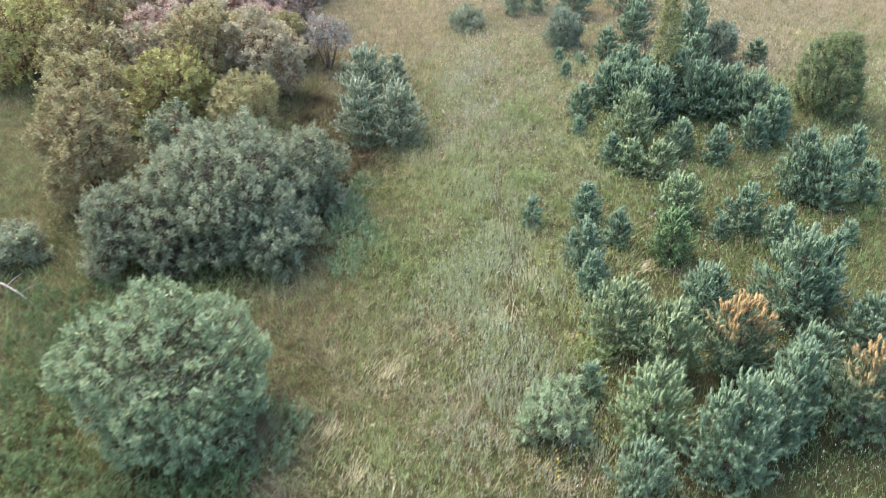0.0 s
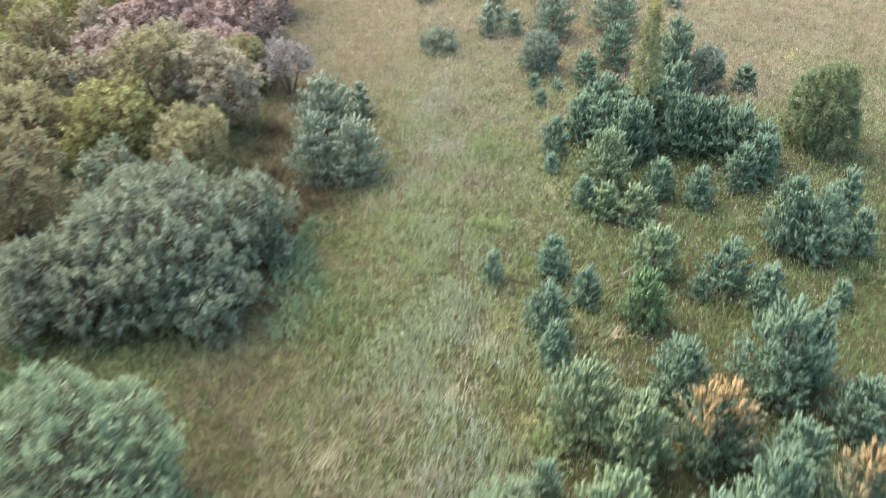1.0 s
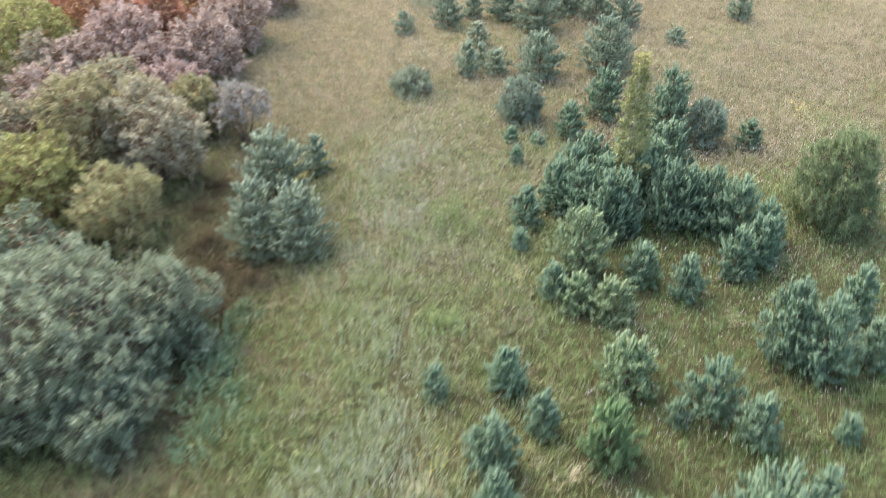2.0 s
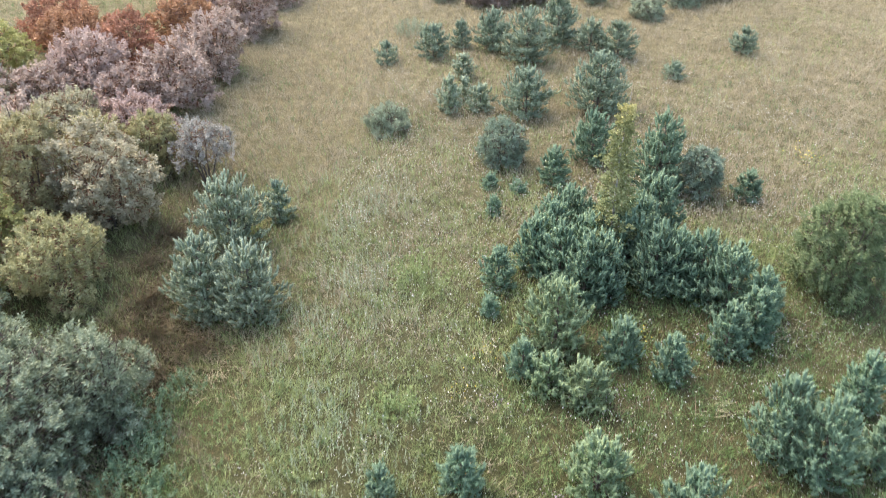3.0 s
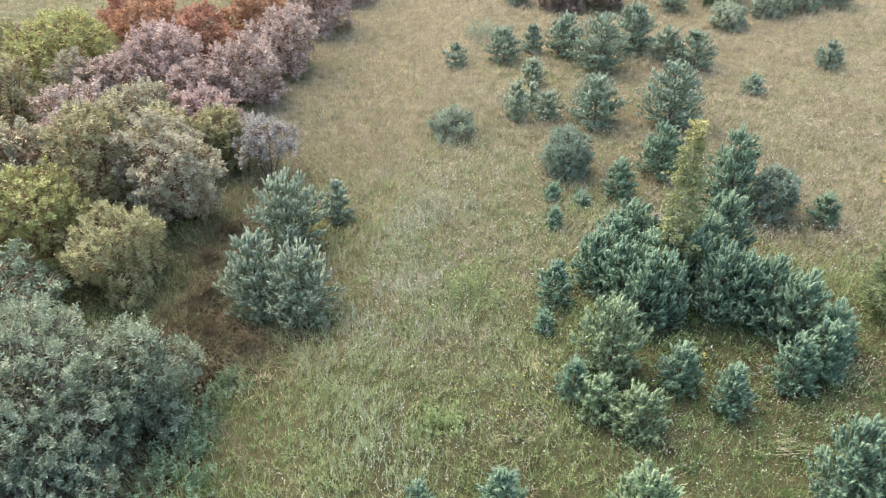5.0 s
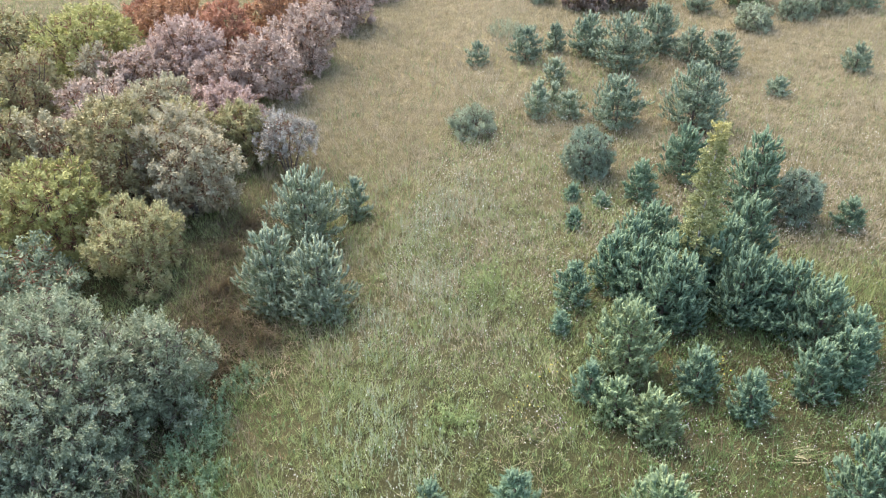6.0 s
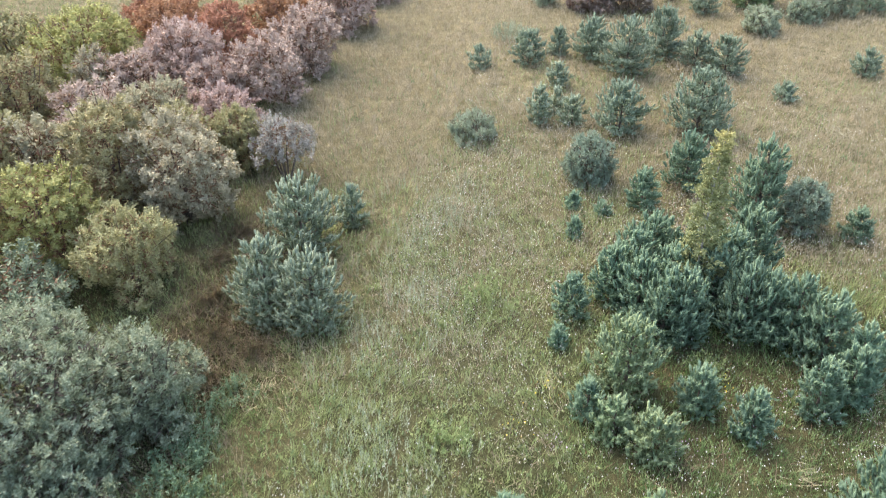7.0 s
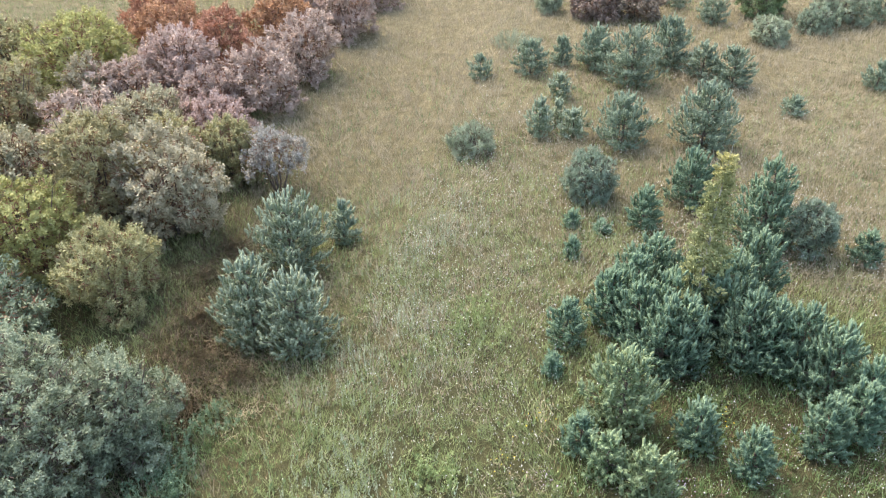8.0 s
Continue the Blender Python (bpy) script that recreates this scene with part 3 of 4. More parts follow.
for row in [(8.72, 34.0, 3.0, 1.15), (9.49, 31.5, 1.65, 0.82), (8.37, 32.0, 1.4, 0.65), (9.5, 28.1, 2.0, 1.0), (7.08, 18.9, 2.95, 0.96), (6.05, 16.3, 2.8, 1.12)]:
    pine(*row, mat=LIGHT_PINE, label="young light green pine with pale upright shoots")
pine(8.55, 25.2, 2.15, 0.87, GREEN_PINE, "young bright green pine with dense shoots in the meadow")
pine(5.79, 20.3, 2.6, 1.25, LIGHT_PINE, "young pale green pine with soft shoots")
pine(9.32, 19.3, 2.75, 1.25, BURNT_PINE, "young pine with browned orange top shoots", crown_top=0.46)
pine(12.11, 16.5, 3.25, 1.13, BURNT_PINE, "young pine with browned yellowish top shoots", crown_top=0.58)
birch(10.9, 38.6, 7.4, 0.95)
bush("dense_pine", 7.14, 46.9, 2.7, 1.2, BLUE_LEAF, "dense rounded grey-green dwarf pine in the open meadow", "pine tree", tuft=0.27, sprays=4, count=16, leaf=(0.09, 0.026), upright=0.8, twig=0.36, ragged=0.1, heads=18, wood=TWIG)

# ---- willows and hedge ----
bush("willow_bush", -8.2, 18.0, 5.6, 3.4, WILLOW, "large rounded green willow bush at the meadow's edge", tuft=0.37, sprays=4, count=14, leaf=(0.11, 0.042), upright=0.66, twig=0.46, whole=0.97, ragged=0.06, wood=TWIG, heads=36, skirt=0.98, bare=0.03)
bush("willow_bush", -8.7, 29.2, 5.6, 4.0, GREY_WILLOW, "very large domed grey-green willow bush at the meadow's edge", tuft=0.45, sprays=5, count=14, leaf=(0.125, 0.042), upright=0.66, twig=0.55, whole=0.97, ragged=0.12, wood=TWIG, heads=46)
bush("willow_bush", -10.7, 26.7, 3.2, 1.8, GREY_WILLOW, "grey-green willow bush before a larger one", tuft=0.45, sprays=5, count=14, leaf=(0.125, 0.042), upright=0.66, twig=0.55, whole=0.97, ragged=0.12, wood=TWIG)
bush("willow_bush", -12.8, 27.0, 4.0, 1.8, GREY_WILLOW, "grey-green willow bush beside a larger one", tuft=0.45, sprays=5, count=14, leaf=(0.125, 0.042), upright=0.66, twig=0.55, whole=0.97, ragged=0.12, wood=TWIG)
bush("willow_bush", -6.9, 27.2, 2.9, 2.1, GREY_WILLOW, "low spreading grey-green willow bush", tuft=0.45, sprays=5, count=14, leaf=(0.125, 0.042), upright=0.66, twig=0.55, whole=0.97, ragged=0.12, wood=TWIG)
bush("willow_bush", -5.75, 31.1, 4.5, 1.65, GREY_WILLOW, "upright grey-green willow bush beside a larger one", tuft=0.45, sprays=5, count=14, leaf=(0.125, 0.042), upright=0.66, twig=0.55, whole=0.97, ragged=0.12, wood=TWIG)
bush("broadleaf_tree", -15.4, 31.7, 6.5, 2.3, OLIVE_LEAF, "olive-green broadleaf tree in the hedge", "tree", tuft=0.48, sprays=4, count=12, leaf=(0.15, 0.068), twig=0.48, upright=0.35)
bush("willow_bush", -17.3, 27.0, 1.7, 1.25, GREY_WILLOW, "low grey willow bush by the hedge", tuft=0.45, sprays=5, count=14, leaf=(0.125, 0.042), upright=0.66, twig=0.55, whole=0.97, ragged=0.12, wood=TWIG)
bush("broadleaf_tree", -13.8, 38.7, 5.2, 2.5, YELLOW_LEAF, "rounded yellow-green broadleaf tree in the hedge", "tree", tuft=0.48, sprays=4, count=12, leaf=(0.15, 0.068), twig=0.48, upright=0.3)
bush("hedge_bush", -10.0, 37.8, 3.7, 2.05, OLIVE_LEAF, "olive-green feathery bush in the hedge", tuft=0.42, sprays=4, count=15, leaf=(0.13, 0.04), upright=0.75, twig=0.6)
bush("broadleaf_tree", -12.8, 42.7, 6.4, 2.2, OLIVE_LEAF, "tall olive-green broadleaf tree in the hedge", "tree", tuft=0.48, sprays=4, count=12, leaf=(0.15, 0.068), twig=0.48)
bush("broadleaf_tree", -9.8, 42.6, 5.6, 2.3, HEDGE_GREY, "tall grey-leaved tree in the hedge", "tree", tuft=0.48, sprays=4, count=12, leaf=(0.15, 0.068), twig=0.48)
bush("hedge_bush", -9.2, 47.5, 3.6, 1.4, OLIVE_LEAF, "small olive-green bush in the hedge", tuft=0.3, sprays=5, upright=0.7)
bush("silver_willow", -6.85, 46.8, 3.6, 1.75, SILVER_LEAF, "open silver-leaved willow with bare brown stems at the hedge's edge", count=12, skirt=0.7, bare=0.42, upright=0.7)
for x, y, h, r, mat, label in [
    (-16.6, 43.5, 4.1, 1.8, HEDGE_GREY, "grey-green bush in the hedge"), (-21.2, 48.5, 5.0, 2.0, OLIVE_LEAF, "olive-green bush in the hedge"),
    (-23.0, 57.1, 4.2, 3.0, YELLOW_LEAF, "broad yellowing tree in the hedge"), (-19.4, 52.5, 3.8, 1.4, HEDGE_GREY, "upright grey bush in the hedge"),
    (-17.3, 53.0, 3.7, 1.9, FLARE_MAUVE_LEAF, "flare-tinted mauve-grey bush in the hedge"), (-15.9, 55.8, 4.6, 2.1, FLARE_MAUVE_LEAF, "flare-tinted mauve-grey tree in the hedge"),
    (-15.3, 59.9, 4.2, 1.9, FLARE_RUST_LEAF, "flare-tinted rusty brown tree in the hedge"), (-11.0, 55.4, 4.2, 2.05, FLARE_MAUVE_LEAF, "flare-tinted mauve-grey tree at the hedge's edge"),
    (-13.1, 53.4, 3.2, 2.0, FLARE_MAUVE_LEAF, "low flare-tinted mauve-grey bush in the hedge"), (-10.1, 60.0, 4.4, 2.0, FLARE_MAUVE_LEAF, "flare-tinted mauve-grey tree at the hedge's edge"),
    (-9.4, 66.8, 3.9, 1.7, FLARE_MAUVE_LEAF, "flare-tinted mauve-grey tree far along the hedge"), (-21.6, 64.6, 3.5, 2.3, FLARE_RUST_LEAF, "flare-tinted rusty brown tree in the hedge"),
]:
    bush("hedge_tree", x, y, h, 1.14 * r, mat, label, "tree", "hedge trees along the meadow", tuft=0.63, sprays=4, count=11, leaf=(0.175, 0.085), twig=0.5)
for x, y, h, r, mat, label in [
    (-27.8, 57.5, 3.5, 1.9, OLIVE_LEAF, "olive-green tree on the far side of the hedge"), (-13.2, 64.0, 4.0, 2.1, FLARE_RUST_LEAF, "flare-tinted rusty brown tree in the hedge"),
    (-10.0, 73.5, 4.0, 2.2, FLARE_MAUVE_LEAF, "flare-tinted mauve-grey tree far along the hedge"), (-14.2, 71.0, 4.0, 2.4, FLARE_MAUVE_LEAF, "flare-tinted mauve-grey tree far along the hedge"),
    (-18.5, 60.5, 4.2, 2.0, FLARE_RUST_LEAF, "flare-tinted rusty brown tree in the hedge"), (-19.8, 43.0, 5.0, 2.2, OLIVE_LEAF, "olive-green tree in the hedge"),
    (-24.0, 45.5, 6.0, 3.0, YELLOW_LEAF, "broad yellowing tree in the hedge"), (-17.2, 48.2, 4.0, 1.9, FLARE_MAUVE_LEAF, "flare-tinted mauve-grey bush in the hedge"),
    (-10.5, 80.5, 4.2, 2.4, FLARE_MAUVE_LEAF, "flare-tinted mauve-grey tree far along the hedge"), (-16.0, 78.0, 4.2, 2.4, FLARE_RUST_LEAF, "flare-tinted rusty brown tree far along the hedge"),
]:
    bush("hedge_tree", x, y, h, 1.14 * r, mat, label, "tree", "hedge trees along the meadow", tuft=0.72, sprays=4, count=10, leaf=(0.2, 0.095), twig=0.55)

for x, y, h, r, mat, label in [
    (-11.3, 50.2, 3.2, 1.8, FLARE_MAUVE_LEAF, "flare-tinted grey bush at the hedge's edge"), (-14.5, 49.6, 3.8, 2.0, HEDGE_GREY, "grey-green bush in the hedge"),
    (-18.2, 39.2, 4.4, 2.2, OLIVE_LEAF, "olive-green bush in the hedge"), (-12.6, 34.6, 3.2, 1.8, GREY_WILLOW, "grey-green bush between hedge trees"),
    (-11.6, 46.4, 4.0, 1.7, OLIVE_LEAF, "olive-green bush between hedge trees"), (-14.8, 45.6, 4.4, 1.8, HEDGE_GREY, "grey-green bush in the hedge"),
]:
    bush("hedge_bush", x, y, h, 1.12 * r, mat, label, "bush", "hedge trees along the meadow", tuft=0.54, sprays=4, count=11, leaf=(0.16, 0.075), twig=0.5)

# ---- other shrubs ----
bush("broadleaf_bush", 18.8, 37.2, 4.8, 1.75, BROAD_LEAF, "tall loose green broadleaf bush in the meadow", tuft=0.38, sprays=4, count=14, leaf=(0.12, 0.04), upright=0.72, heads=16, twig=0.5, wood=TWIG)
bush("silver_bush", 15.48, 44.1, 2.75, 0.98, BLUE_LEAF, "pale blue-green bush beside a pine", tuft=0.31, sprays=4, count=12, leaf=(0.11, 0.034), upright=0.72, twig=0.36, wood=TWIG)
bush("silver_bush", 1.5, 50.2, 1.4, 1.2, PALE_LEAF, "low rounded silvery bush in the open meadow", tuft=0.31, sprays=4, count=12, leaf=(0.11, 0.034), upright=0.72, twig=0.36, wood=TWIG)
bush("silver_bush", 16.8, 67.0, 1.6, 1.3, PALE_LEAF, "low rounded silvery bush far in the meadow", tuft=0.37, sprays=4, count=10, leaf=(0.14, 0.05), upright=0.72, twig=0.4, wood=TWIG)
bush("silver_bush", 19.8, 69.4, 1.6, 1.25, PALE_LEAF, "low rounded silvery bush far in the meadow", tuft=0.37, sprays=4, count=10, leaf=(0.14, 0.05), upright=0.72, twig=0.4, wood=TWIG)
bush("silver_bush", 21.5, 71.5, 2.4, 1.7, PALE_LEAF, "rounded silvery bush far in the meadow", tuft=0.37, sprays=4, count=10, leaf=(0.14, 0.05), upright=0.72, twig=0.4, wood=TWIG)
bush("green_bush", 16.9, 71.9, 3.2, 1.8, BROAD_LEAF, "dense deep green bush far in the meadow", tuft=0.42, leaf=(0.15, 0.06), wood=TWIG)
bush("pale_bush", 3.2, 70.8, 1.9, 0.95, PALE_LEAF, "small grey-green bush beside a dark one", tuft=0.4, leaf=(0.14, 0.05), upright=0.7, wood=TWIG)
bush("dark_bush", 6.3, 70.3, 2.4, 1.7, DARK_LEAF, "dark brownish spreading bush far in the meadow", tuft=0.45, leaf=(0.16, 0.08))
bush("dark_bush", 8.9, 70.6, 2.3, 1.7, DARK_LEAF, "dark brownish spreading bush far in the meadow", tuft=0.45, leaf=(0.16, 0.08))
bush("pale_bush", 3.3, 16.6, 1.85, 1.2, WILLOW, "low pale green feathery bush", tuft=0.31, sprays=4, count=12, leaf=(0.10, 0.03), upright=0.72, twig=0.36, wood=TWIG)
herbs(4.06, 37.4, 1.45, 0.85, HERB_LEAF, "light green clump of leafy weeds in the grass")
herbs(1.6, 63.9, 1.0, 0.9, PALE_LEAF, "pale green clump of weeds far in the meadow")
herbs(3.77, 30.8, 0.75, 0.46, HERB_LEAF, "small green clump of leafy weeds in the grass")
herbs(11.14, 35.1, 0.8, 0.52, HERB_LEAF, "green clump of leafy weeds before the pines")
herbs(4.6, 19.6, 0.9, 0.7, HERB_LEAF, "yellow-green clump of leafy weeds before the pines")

for x, y, h, r in [(-10.6, 15.4, 0.8, 0.8), (-9.3, 14.6, 0.9, 0.9), (-7.7, 14.9, 0.8, 0.7), (-6.4, 15.6, 0.9, 0.7), (-5.3, 18.2, 0.7, 0.6), (-12.0, 16.4, 0.7, 0.8), (-11.6, 13.9, 0.8, 0.9), (-8.4, 13.6, 0.8, 0.9), (-6.9, 13.9, 0.7, 0.8), (-10.2, 13.4, 0.7, 0.8)]:
    herbs(x, y, h, r, WEED_LEAF, "dark green nettle-like weeds at the foot of the willow")
for x, y, h, r in [(-12.6, 18.6, 0.7, 1.1), (-13.4, 20.6, 0.6, 1.2), (-14.8, 19.2, 0.6, 1.1), (-12.9, 22.8, 0.6, 1.1), (-14.6, 22.4, 0.5, 1.2), (-13.6, 17.0, 0.7, 1.1), (-15.6, 24.2, 0.5, 1.0), (-13.2, 24.6, 0.5, 1.0), (-13.0, 15.4, 0.7, 1.1)]:
    herbs(x, y, h, r, WEED_LEAF, "low dark green weeds in the rough grass")
for x, y, h, r in [(-3.6, 32.6, 0.7, 0.6), (-3.9, 30.2, 0.9, 0.7), (-4.3, 28.4, 0.9, 0.7), (-3.2, 27.2, 0.7, 0.6), (-4.6, 31.4, 1.0, 0.7), (-4.2, 29.3, 1.0, 0.7), (-3.9, 26.3, 0.8, 0.6), (-4.9, 17.9, 0.8, 0.6), (-5.2, 16.6, 0.8, 0.7), (-2.9, 28.4, 0.6, 0.5)]:
    herbs(x, y, h, r, TEAL_LEAF, "green leafy weeds in the ditch grass")

# ---- grass and flowers ----
def field(rng, n, x0, x1, y0, y1):
    return rng.uniform(x0, x1, n), rng.uniform(y0, y1, n)


def beyond(x, y):
    """How far a place lies outside the wedge of close-grown meadow that opens northward."""
    return np.maximum(np.abs(x - 1.5 + 0.10 * (y - 12)) - 12.0 - 0.52 * np.maximum(y - 10, 0), 9.5 - y)


def in_sight(x, y):
    """The wedge of close-grown meadow, thinning out at its edges."""
    return beyond(x, y) < 1.5 * np.abs(swell(x * 9.7, y * 8.3, 3.1, 4.0))


def track(x, y):
    """How far from the narrow trodden line that animals have left in the grass."""
    return np.abs(x - (2.6 + 0.18 * np.cos((y - 19.3) * 0.95) - 0.04 * np.maximum(y - 26, 0))) + 9 * smooth((np.abs(y - 24) - 8) / 3)


def blades(name, rng, x, y, tall, wide, mat, label, lean=0.35, leafy=None):
    """Blades of grass, a tapered sliver each, leaning with the wind and at random; where leafy, short leaves that stand off all ways."""
    n = len(x)
    turn = rng.random(n) * np.pi
    side = np.stack([np.cos(turn), np.sin(turn), np.zeros(n)], 1) * (wide * rng.uniform(0.6, 1.3, n))[:, None] / 2
    foot = np.stack([x, y, height(x, y) - 0.02], 1)
    turn = rng.random(n) * 2 * np.pi
    tip = foot + np.stack([rng.normal(0, lean, n) + 0.25 * swell(x, y, 0.5, 4.0), rng.normal(0, lean, n) + 0.18 * swell(x, y, 0.45, 9.0), np.ones(n)], 1) * tall[:, None]
    if leafy is not None:
        k = leafy.sum()
        foot[leafy, 2] += rng.uniform(0.05, 0.9, k) * tall[leafy]
        way = unit(np.stack([rng.normal(0, 1, k), rng.normal(0, 1, k), rng.uniform(0.0, 1.3, k)], 1))
        tip[leafy] = foot[leafy] + way * rng.uniform(0.07, 0.14, k)[:, None]
        side[leafy] = unit(np.cross(way, rng.normal(size=(k, 3)))) * (wide[leafy] * rng.uniform(0.45, 0.85, k))[:, None]
    verts = np.stack([foot - side, foot + side, tip], 1).reshape(-1, 3)
    return tagged(mesh_object(name, verts, np.arange(n * 3).reshape(-1, 3), mat), label, "grass", kind="stuff")


rng = np.random.default_rng(5)
# tussocks of a dozen blades each
x, y = field(rng, 205000, -42, 48, 8, 100)
x, y = np.repeat(x, 11) + rng.normal(0, 0.075, 205000 * 11), np.repeat(y, 11) + rng.normal(0, 0.075, 205000 * 11)
clump = np.repeat(rng.random((205000, 3)), 11, 0)
far = np.clip((y - 30) / 50, 0, 1)
keep = in_sight(x, y) & (rng.random(len(x)) < (1.0 - 0.75 * far) * np.where(((x < -5) & (y < 16)) | ((x > 7) & (y < 20)), 0.30, np.where((x < -11) | (y < 14), 0.45, np.where((y > 24) & (y < 44) & (x > -7) & (x < 18), 1.0, np.where((x > -5) & (x < 6) & (y < 25), 1.0, 0.62))))) & (track(x, y) > 0.12 + 0.12 * rng.random(len(x)))
x, y, clump = x[keep], y[keep], clump[keep]
far = np.clip((y - 30) / 50, 0, 1)
wild = 0.6 * clump[:, 0] + 0.4 * rng.random(len(x))
# browner, greener grass among the pines puts part of their shade into colour
ditch = np.exp(-((x + 5.8 + 0.06 * (y - 30)) / 2.6) ** 2) * smooth((54 - y) / 10) + 0.75 * smooth((-9 - x) / 3) * smooth((60 - y) / 10) + 0.45 * smooth((x - 6) / 3) * smooth((41 - y) / 5)
dry = 0.24 + 0.24 * swell(x, y, 0.30, 1.0) + 0.52 * smooth((y - 30) / 26) - 0.15 * np.exp(-((x + 4.5 + 0.4 * (y - 48.6)) / 2.4) ** 2) * smooth((y - 40) / 6) + 0.18 * swell(x, y, 1.1, 5.0) + 0.12 * smooth((x - 9) / 8) * smooth((y - 40) / 6) - 0.5 * smooth((x - 6) / 4) * smooth((42 - y) / 5) + 0.1 * np.exp(-((x - 1.0) / 3.8) ** 2) * smooth((30 - y) / 8) - 0.25 * smooth((-4 - x) / 3) * smooth((50 - y) / 8) + 0.3 * smooth((y - 42) / 8) * smooth((2 - x) / 4)
lush = np.exp(-((x + 3.0) / 1.6) ** 2) * smooth((38 - y) / 10) * smooth((y - 20) / 8) * 0.7 + 0.7 * smooth((-9 - x) / 3) + 0.95 * smooth((x - 6) / 3) * smooth((41 - y) / 5)
kind_of = np.where(wild < 0.55 * ditch, 2, np.where(clump[:, 1] < lush, 3, np.where(0.7 * clump[:, 2] + 0.3 * rng.random(len(x)) < dry, 1, 0)))
tall = (0.31 + 0.09 * swell(x, y, 0.9, 3.0) + 0.08 * swell(x, y, 2.6, 7.0)) * rng.uniform(0.6, 1.35, len(x)) * np.where(rng.random(len(x)) < 0.06, 1.75, 0.7 + 0.6 * clump[:, 1]) * (1 + 0.35 * ditch * (x < 0))
tall *= 0.3 + 0.7 * smooth((track(x, y) - 0.1) / 0.4)
wide = 0.018 * (1 + 0.35 * far)
for n, (name, mat, label) in enumerate([
    ("meadow_grass", GREEN_BLADE, "tall green meadow grass, uneven and unmown"), ("dry_grass", STRAW_BLADE, "straw-coloured dry grass mixed into the meadow"),
    ("withered_grass", BROWN_BLADE, "withered brown grass in the ditch by the hedge"), ("lush_grass", LUSH_BLADE, "lush green grass along the ditch"),
]):
    pick = kind_of == n
    blades(name, rng, x[pick], y[pick], tall[pick] * (1.15 if n == 1 else 1.0), wide[pick], mat, label, 0.7 if n == 2 else 0.48, clump[pick, 2] * 0.8 + 0.2 * rng.random(pick.sum()) < (0.34, 0.22, 0.1, 0.45)[n])

# coarser, thinner grass round about
x, y = field(rng, 110000, -70, 80, -25, 125)
away = beyond(x, y)
keep = (away > -0.5) & (rng.random(len(x)) < np.exp(-away / 22))
x, y = x[keep], y[keep]
pick = rng.random(len(x)) < 0.35 + 0.4 * smooth((y - 25) / 30)
for name, part_of, mat, label in [("dry_grass", pick, STRAW_BLADE, "thin straw-coloured grass round the meadow"), ("meadow_grass", ~pick, GREEN_BLADE, "thin green grass round the meadow")]:
    n = part_of.sum()
    blades(name, rng, x[part_of], y[part_of], rng.uniform(0.25, 0.6, n), np.full(n, 0.05), mat, label)

for name, mat, label, many, seed, low, high, reach, wide, lush in [
    ("low_weeds", HERB_LEAF, "low leafy light green weeds between the grass", 22000, 11.0, 0.05, 0.32, 0.085, 0.026, 0.0),
    ("dark_weeds", WEED_LEAF, "low leafy dark green weeds between the grass", 24000, 5.0, 0.02, 0.24, 0.10, 0.032, 0.7),
    ("sorrel", SORREL, "reddish-brown seeding sorrel among the grass", 14000, 17.0, 0.22, 0.22, 0.04, 0.02, 0.0),
]:
    x, y = field(rng, many, -30, 34, 9, 62)
    # dark weeds also thicken among the pines to darken the shaded gaps
    keep = in_sight(x, y) & (swell(x, y, 1.2, seed) + 0.6 * swell(x, y, 0.4, seed / 5) > rng.normal(0.15, 0.5, len(x)) + 0.6 * smooth((y - 40) / 20) - lush * (smooth((x - 6) / 4) * smooth((42 - y) / 5) + 0.8 * np.exp(-((x + 5.5) / 2.2) ** 2) + 1.2 * smooth((-4.5 - x) / 2) * smooth((17 - y) / 3) + 1.6 * smooth((-10.5 - x) / 2) * smooth((30 - y) / 4) + 1.2 * smooth((x - 5.5) / 2) * smooth((23 - y) / 4)))
    x, y = x[keep], y[keep]
    root = np.stack([x, y, height(x, y) + low], 1)
    way = unit(rng.normal(size=(len(x), 3)) * 0.22 + np.array([0, 0, 1]))
    v, f, _ = shoots(rng, root, way, high * rng.uniform(0.6, 1.3, len(x)), 11, reach, wide)
    tagged(mesh_object(name, v, f, mat), label, "weeds", kind="stuff")

# a band of bluish weeds along the way through the grass
y = np.concatenate([rng.uniform(12, 46, 3600), rng.uniform(11, 27, 3200)])
x = 1.6 - 0.06 * (y - 30) + rng.normal(0, 1.3, len(y)) * np.where(np.arange(len(y)) < 3600, 1.0, 1.9) + 0.5 * np.sin(y * 0.5)
keep = swell(x, y, 0.9, 3.0) > rng.normal(-0.1, 0.35, len(x))
x, y = x[keep], y[keep]
root = np.stack([x, y, height(x, y) + 0.08], 1)
v, f, _ = shoots(rng, root, unit(rng.normal(size=(len(x), 3)) * 0.12 + np.array([0, 0, 1])), rng.uniform(0.35, 0.7, len(x)), 14, 0.075, 0.022)
tagged(mesh_object("wormwood", v, f, WORMWOOD), "pale bluish-green upright weeds in a loose band", "weeds", kind="stuff")


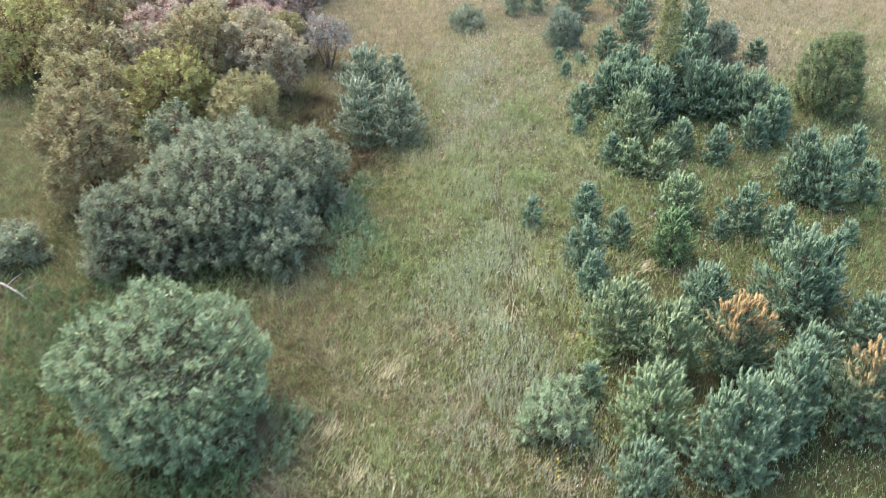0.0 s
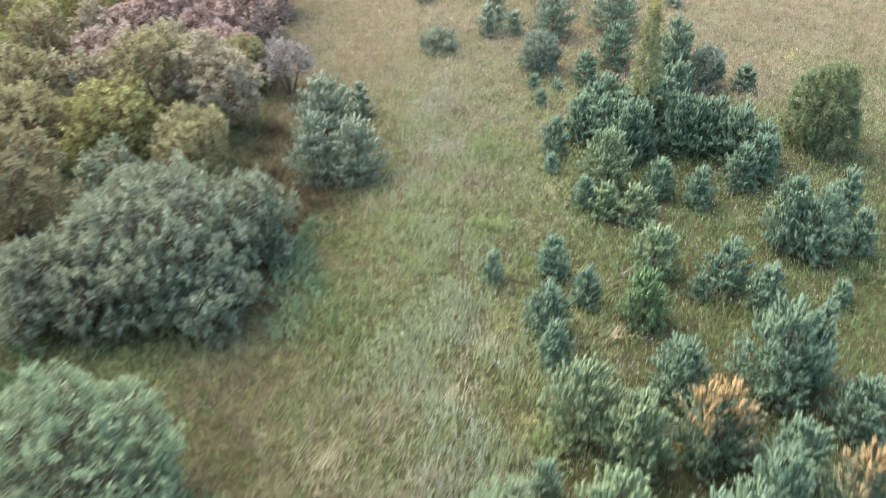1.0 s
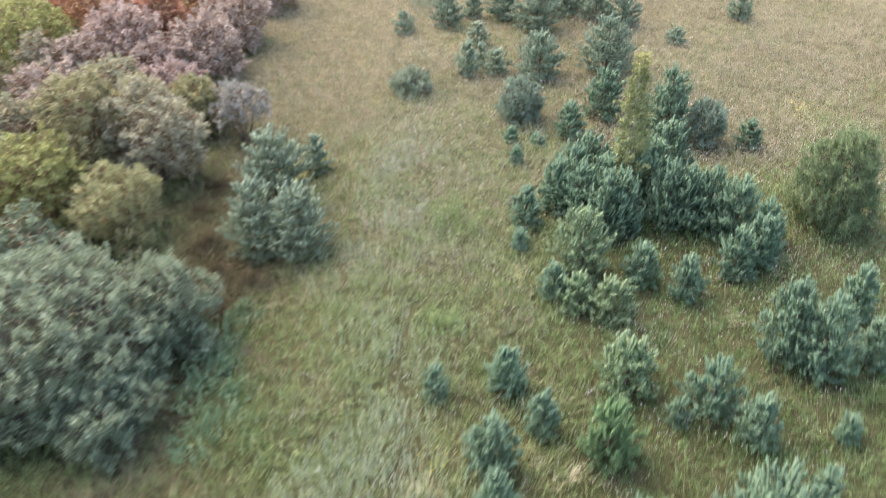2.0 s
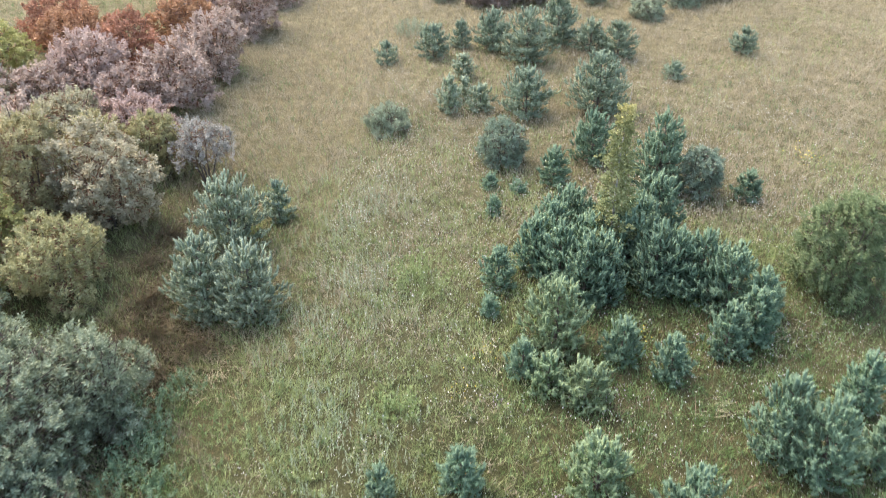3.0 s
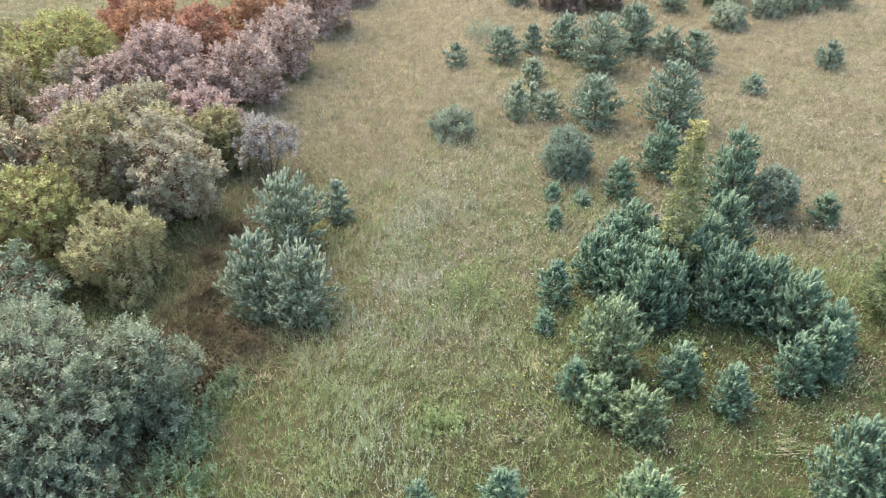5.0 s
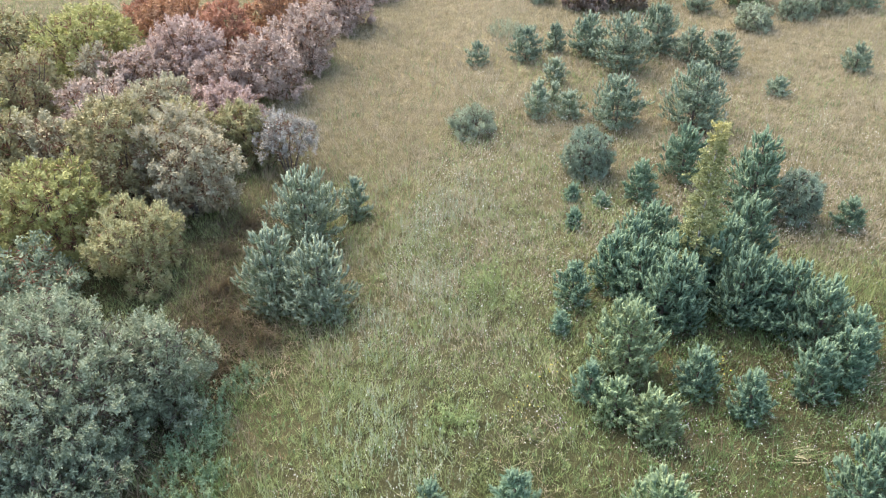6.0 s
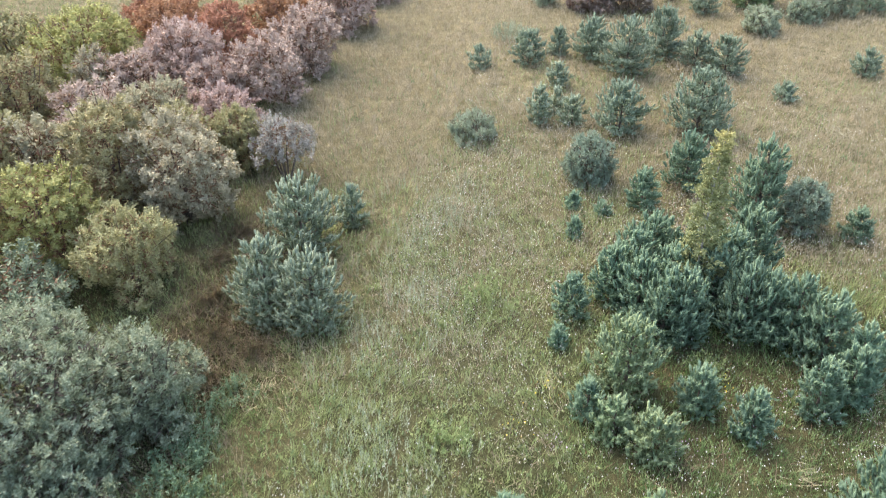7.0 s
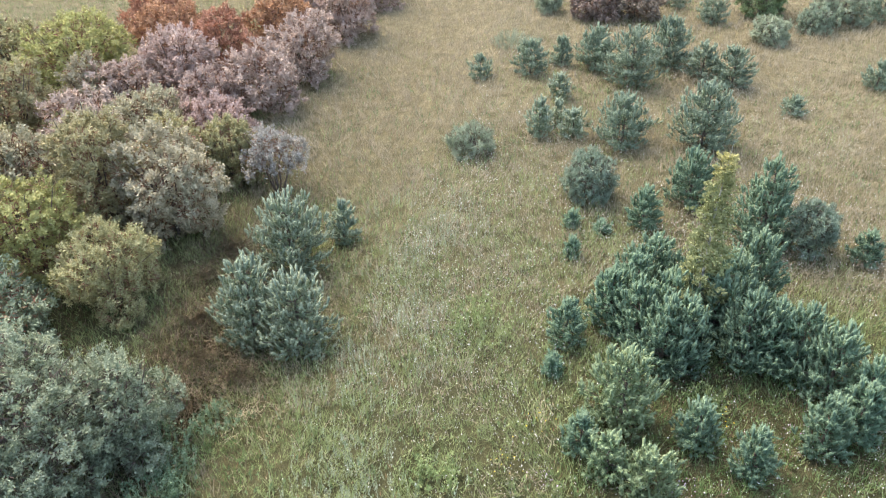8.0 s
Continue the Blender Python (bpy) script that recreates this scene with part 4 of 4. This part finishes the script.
def lodged(name, spots, mat, label, long, thick, wide=0.011, rise=0.6):
    """Grass that wind and animals have laid over: patches of long blades that lie one way."""
    feet, tips, sides = [], [], []
    for x0, y0, r, turn in spots:
        n = int(thick * r * r)
        a, d = rng.random(n) * 2 * np.pi, np.abs(rng.normal(0, 0.55, n)) * r
        x, y = x0 + np.cos(a) * d, y0 + np.sin(a) * d
        way = radians(turn) + rng.normal(0, 0.35, n) + 0.5 * (x - x0) / r
        size = long * rng.uniform(0.6, 1.2, n)
        foot = np.stack([x, y, height(x, y) + 0.05], 1)
        feet.append(foot)
        tips.append(foot + np.stack([np.cos(way) * size, np.sin(way) * size, rng.uniform(0.18, rise, n) * size], 1))
        sides.append(np.stack([-np.sin(way), np.cos(way), np.zeros(n)], 1) * wide)
    foot, tip, side = np.concatenate(feet), np.concatenate(tips), np.concatenate(sides)
    verts = np.stack([foot - side, foot + side, tip], 1).reshape(-1, 3)
    tagged(mesh_object(name, verts, np.arange(len(verts)).reshape(-1, 3), mat), label, "grass", kind="stuff")


lodged("lodged_grass", [(7.4, 24.5, 1.1, 20), (6.5, 25.2, 0.9, 160), (15.9, 34.8, 1.2, 10), (6.4, 33.6, 0.8, 100), (16.4, 29.7, 1.1, 30), (10.2, 29.6, 0.9, 200), (13.5, 31.2, 0.8, 340), (-3.6, 17.4, 1.6, 60), (-2.4, 15.4, 1.5, 80), (-1.8, 19.6, 1.4, 70), (2.0, 21.5, 1.5, 80), (3.2, 23.8, 1.4, 95), (19.0, 53.0, 2.2, 200), (22.5, 56.5, 2.4, 190), (17.5, 59.5, 2.2, 210), (25.5, 52.0, 2.2, 180), (20.5, 63.0, 2.4, 200), (15.0, 55.5, 1.8, 205)],
       STRAW_BLADE, "pale dry grass laid over by the wind", 0.5, 45, 0.009)
lodged("lodged_reeds", [(-4.1, 34.9, 1.7, -45), (-5.2, 33.4, 1.6, -60), (-5.8, 35.6, 1.8, -40), (-6.0, 17.2, 0.9, 30), (-7.6, 40.0, 1.2, -30), (-6.6, 37.6, 1.9, -50), (-6.6, 33.2, 1.5, -60), (-5.4, 39.4, 1.7, -40), (-7.2, 42.0, 1.8, -30), (-8.6, 49.0, 1.6, -40)],
       BROWN_BLADE, "long brown grass laid over in the ditch", 1.1, 190, 0.014, 1.2)
lodged("lodged_straw", [(-3.8, 34.6, 1.7, -60), (-2.8, 33.2, 1.4, -70), (-5.2, 37.0, 1.8, -60), (-6.6, 40.6, 1.9, -50), (-4.4, 35.6, 1.5, -50)],
       STRAW_BLADE, "tan grass combed over at the ditch's edge", 0.75, 60, 0.009, 0.9)


def blossoms(name, rng, x, y, low, high, size, mat, label):
    """Small flower heads on the grass: a shallow three-sided dome each, tilted at random."""
    n = len(x)
    centre = np.stack([x, y, height(x, y) + rng.uniform(low, high, n)], 1)
    turn = np.linspace(0, 2 * np.pi, 3, endpoint=False)
    rim = np.stack([np.cos(turn), np.sin(turn), np.zeros(3)], 1)
    wide = size * rng.uniform(0.5, 1.0, n) * np.where(rng.random(n) < 0.15, 1.6, 1.0)
    tilt = rng.normal(0, 0.35, (n, 2))
    edge = centre[:, None] + rim[None] * wide[:, None, None] / 2
    edge[:, :, 2] += (rim[None, :, 0] * tilt[:, None, 0] + rim[None, :, 1] * tilt[:, None, 1]) * wide[:, None] / 2
    top = centre + np.array([0, 0, 1]) * (wide * 0.25)[:, None]
    verts = np.concatenate([top[:, None], edge], 1).reshape(-1, 3)
    base = np.arange(n)[:, None] * 4
    ring = np.arange(3)[None]
    faces = np.stack([np.broadcast_to(base, (n, 3)), base + 1 + ring, base + 1 + (ring + 1) % 3], -1).reshape(-1, 3)
    return tagged(mesh_object(name, verts, faces, mat), label, "wildflowers", kind="stuff")


x, y = field(rng, 220000, -3, 24, 14, 62)
where = 0.22 + 0.30 * swell(x, y, 0.42, 6.0) + 0.22 * swell(x, y, 1.5, 8.0) + 0.15 * smooth((y - 26) / 8) + 0.14 * smooth((y - 35) / 5) - 0.45 * smooth((y - 43) / 14) + 0.25 * np.exp(-((x - 4) / 4) ** 2 - ((y - 39) / 7) ** 2)
keep = in_sight(x, y) & (rng.random(len(x)) < where * 0.5) & (x > -1.5 + 0.05 * (y - 14))
blossoms("white_flowers", rng, x[keep], y[keep], 0.36, 0.62, 0.036 * (1 + 0.1 * smooth((y[keep] - 33) / 12)), WHITE_PETAL, "white umbel flowers scattered through the grass")
def patches(spots, many, spread):
    """Places strewn round a few centres."""
    centre = np.repeat(np.array(spots), many, 0)
    spot = centre + rng.normal(0, spread, centre.shape)
    return spot[:, 0], spot[:, 1]


x, y = patches([(3.7, 24.5), (4.7, 21.1), (2.8, 14.8), (4.2, 15.9), (3.4, 15.2), (6.4, 33.2), (4.4, 20.2), (11.6, 34.4), (5.4, 31.4)], 14, 0.34)
blossoms("yellow_flowers", rng, x, y, 0.35, 0.65, 0.06, YELLOW_PETAL, "yellow wildflowers in small patches")
x, y = patches([(21.0, 47.3), (20.6, 46.9)], 26, 0.5)
blossoms("goldenrod", rng, x, y, 0.3, 0.8, 0.06, YELLOW_PETAL, "patch of yellow goldenrod far in the meadow")
x, y = patches([(7.4, 22.4), (8.3, 27.5), (13.7, 34.0), (6.7, 31.0), (10.4, 31.4)], 26, 0.22)
blossoms("mauve_flowers", rng, x, y, 0.4, 0.75, 0.05, MAUVE_PETAL, "small patches of mauve wildflowers")

# ---- dead branch by the hedge ----
fallen = stand("dead_branch", -16.3, 24.6, "bleached dead branch lying in the grass", "dead branch")
branch = mesh_object("limb", *tube([(-1.0, 0.5, 0.42), (-0.4, 0.2, 0.4), (0.3, -0.25, 0.36), (0.95, -0.75, 0.3)], [0.045, 0.038, 0.028, 0.01], 7), DEAD_WOOD, fallen)
mesh_object("side_twig", *tube([(-0.4, 0.2, 0.4), (-0.15, 0.5, 0.55), (0.15, 0.65, 0.7)], [0.024, 0.018, 0.006], 5), DEAD_WOOD, branch)
mesh_object("side_twig", *tube([(0.3, -0.25, 0.36), (0.55, -0.1, 0.5), (0.8, 0.05, 0.55)], [0.02, 0.014, 0.005], 5), DEAD_WOOD, branch)
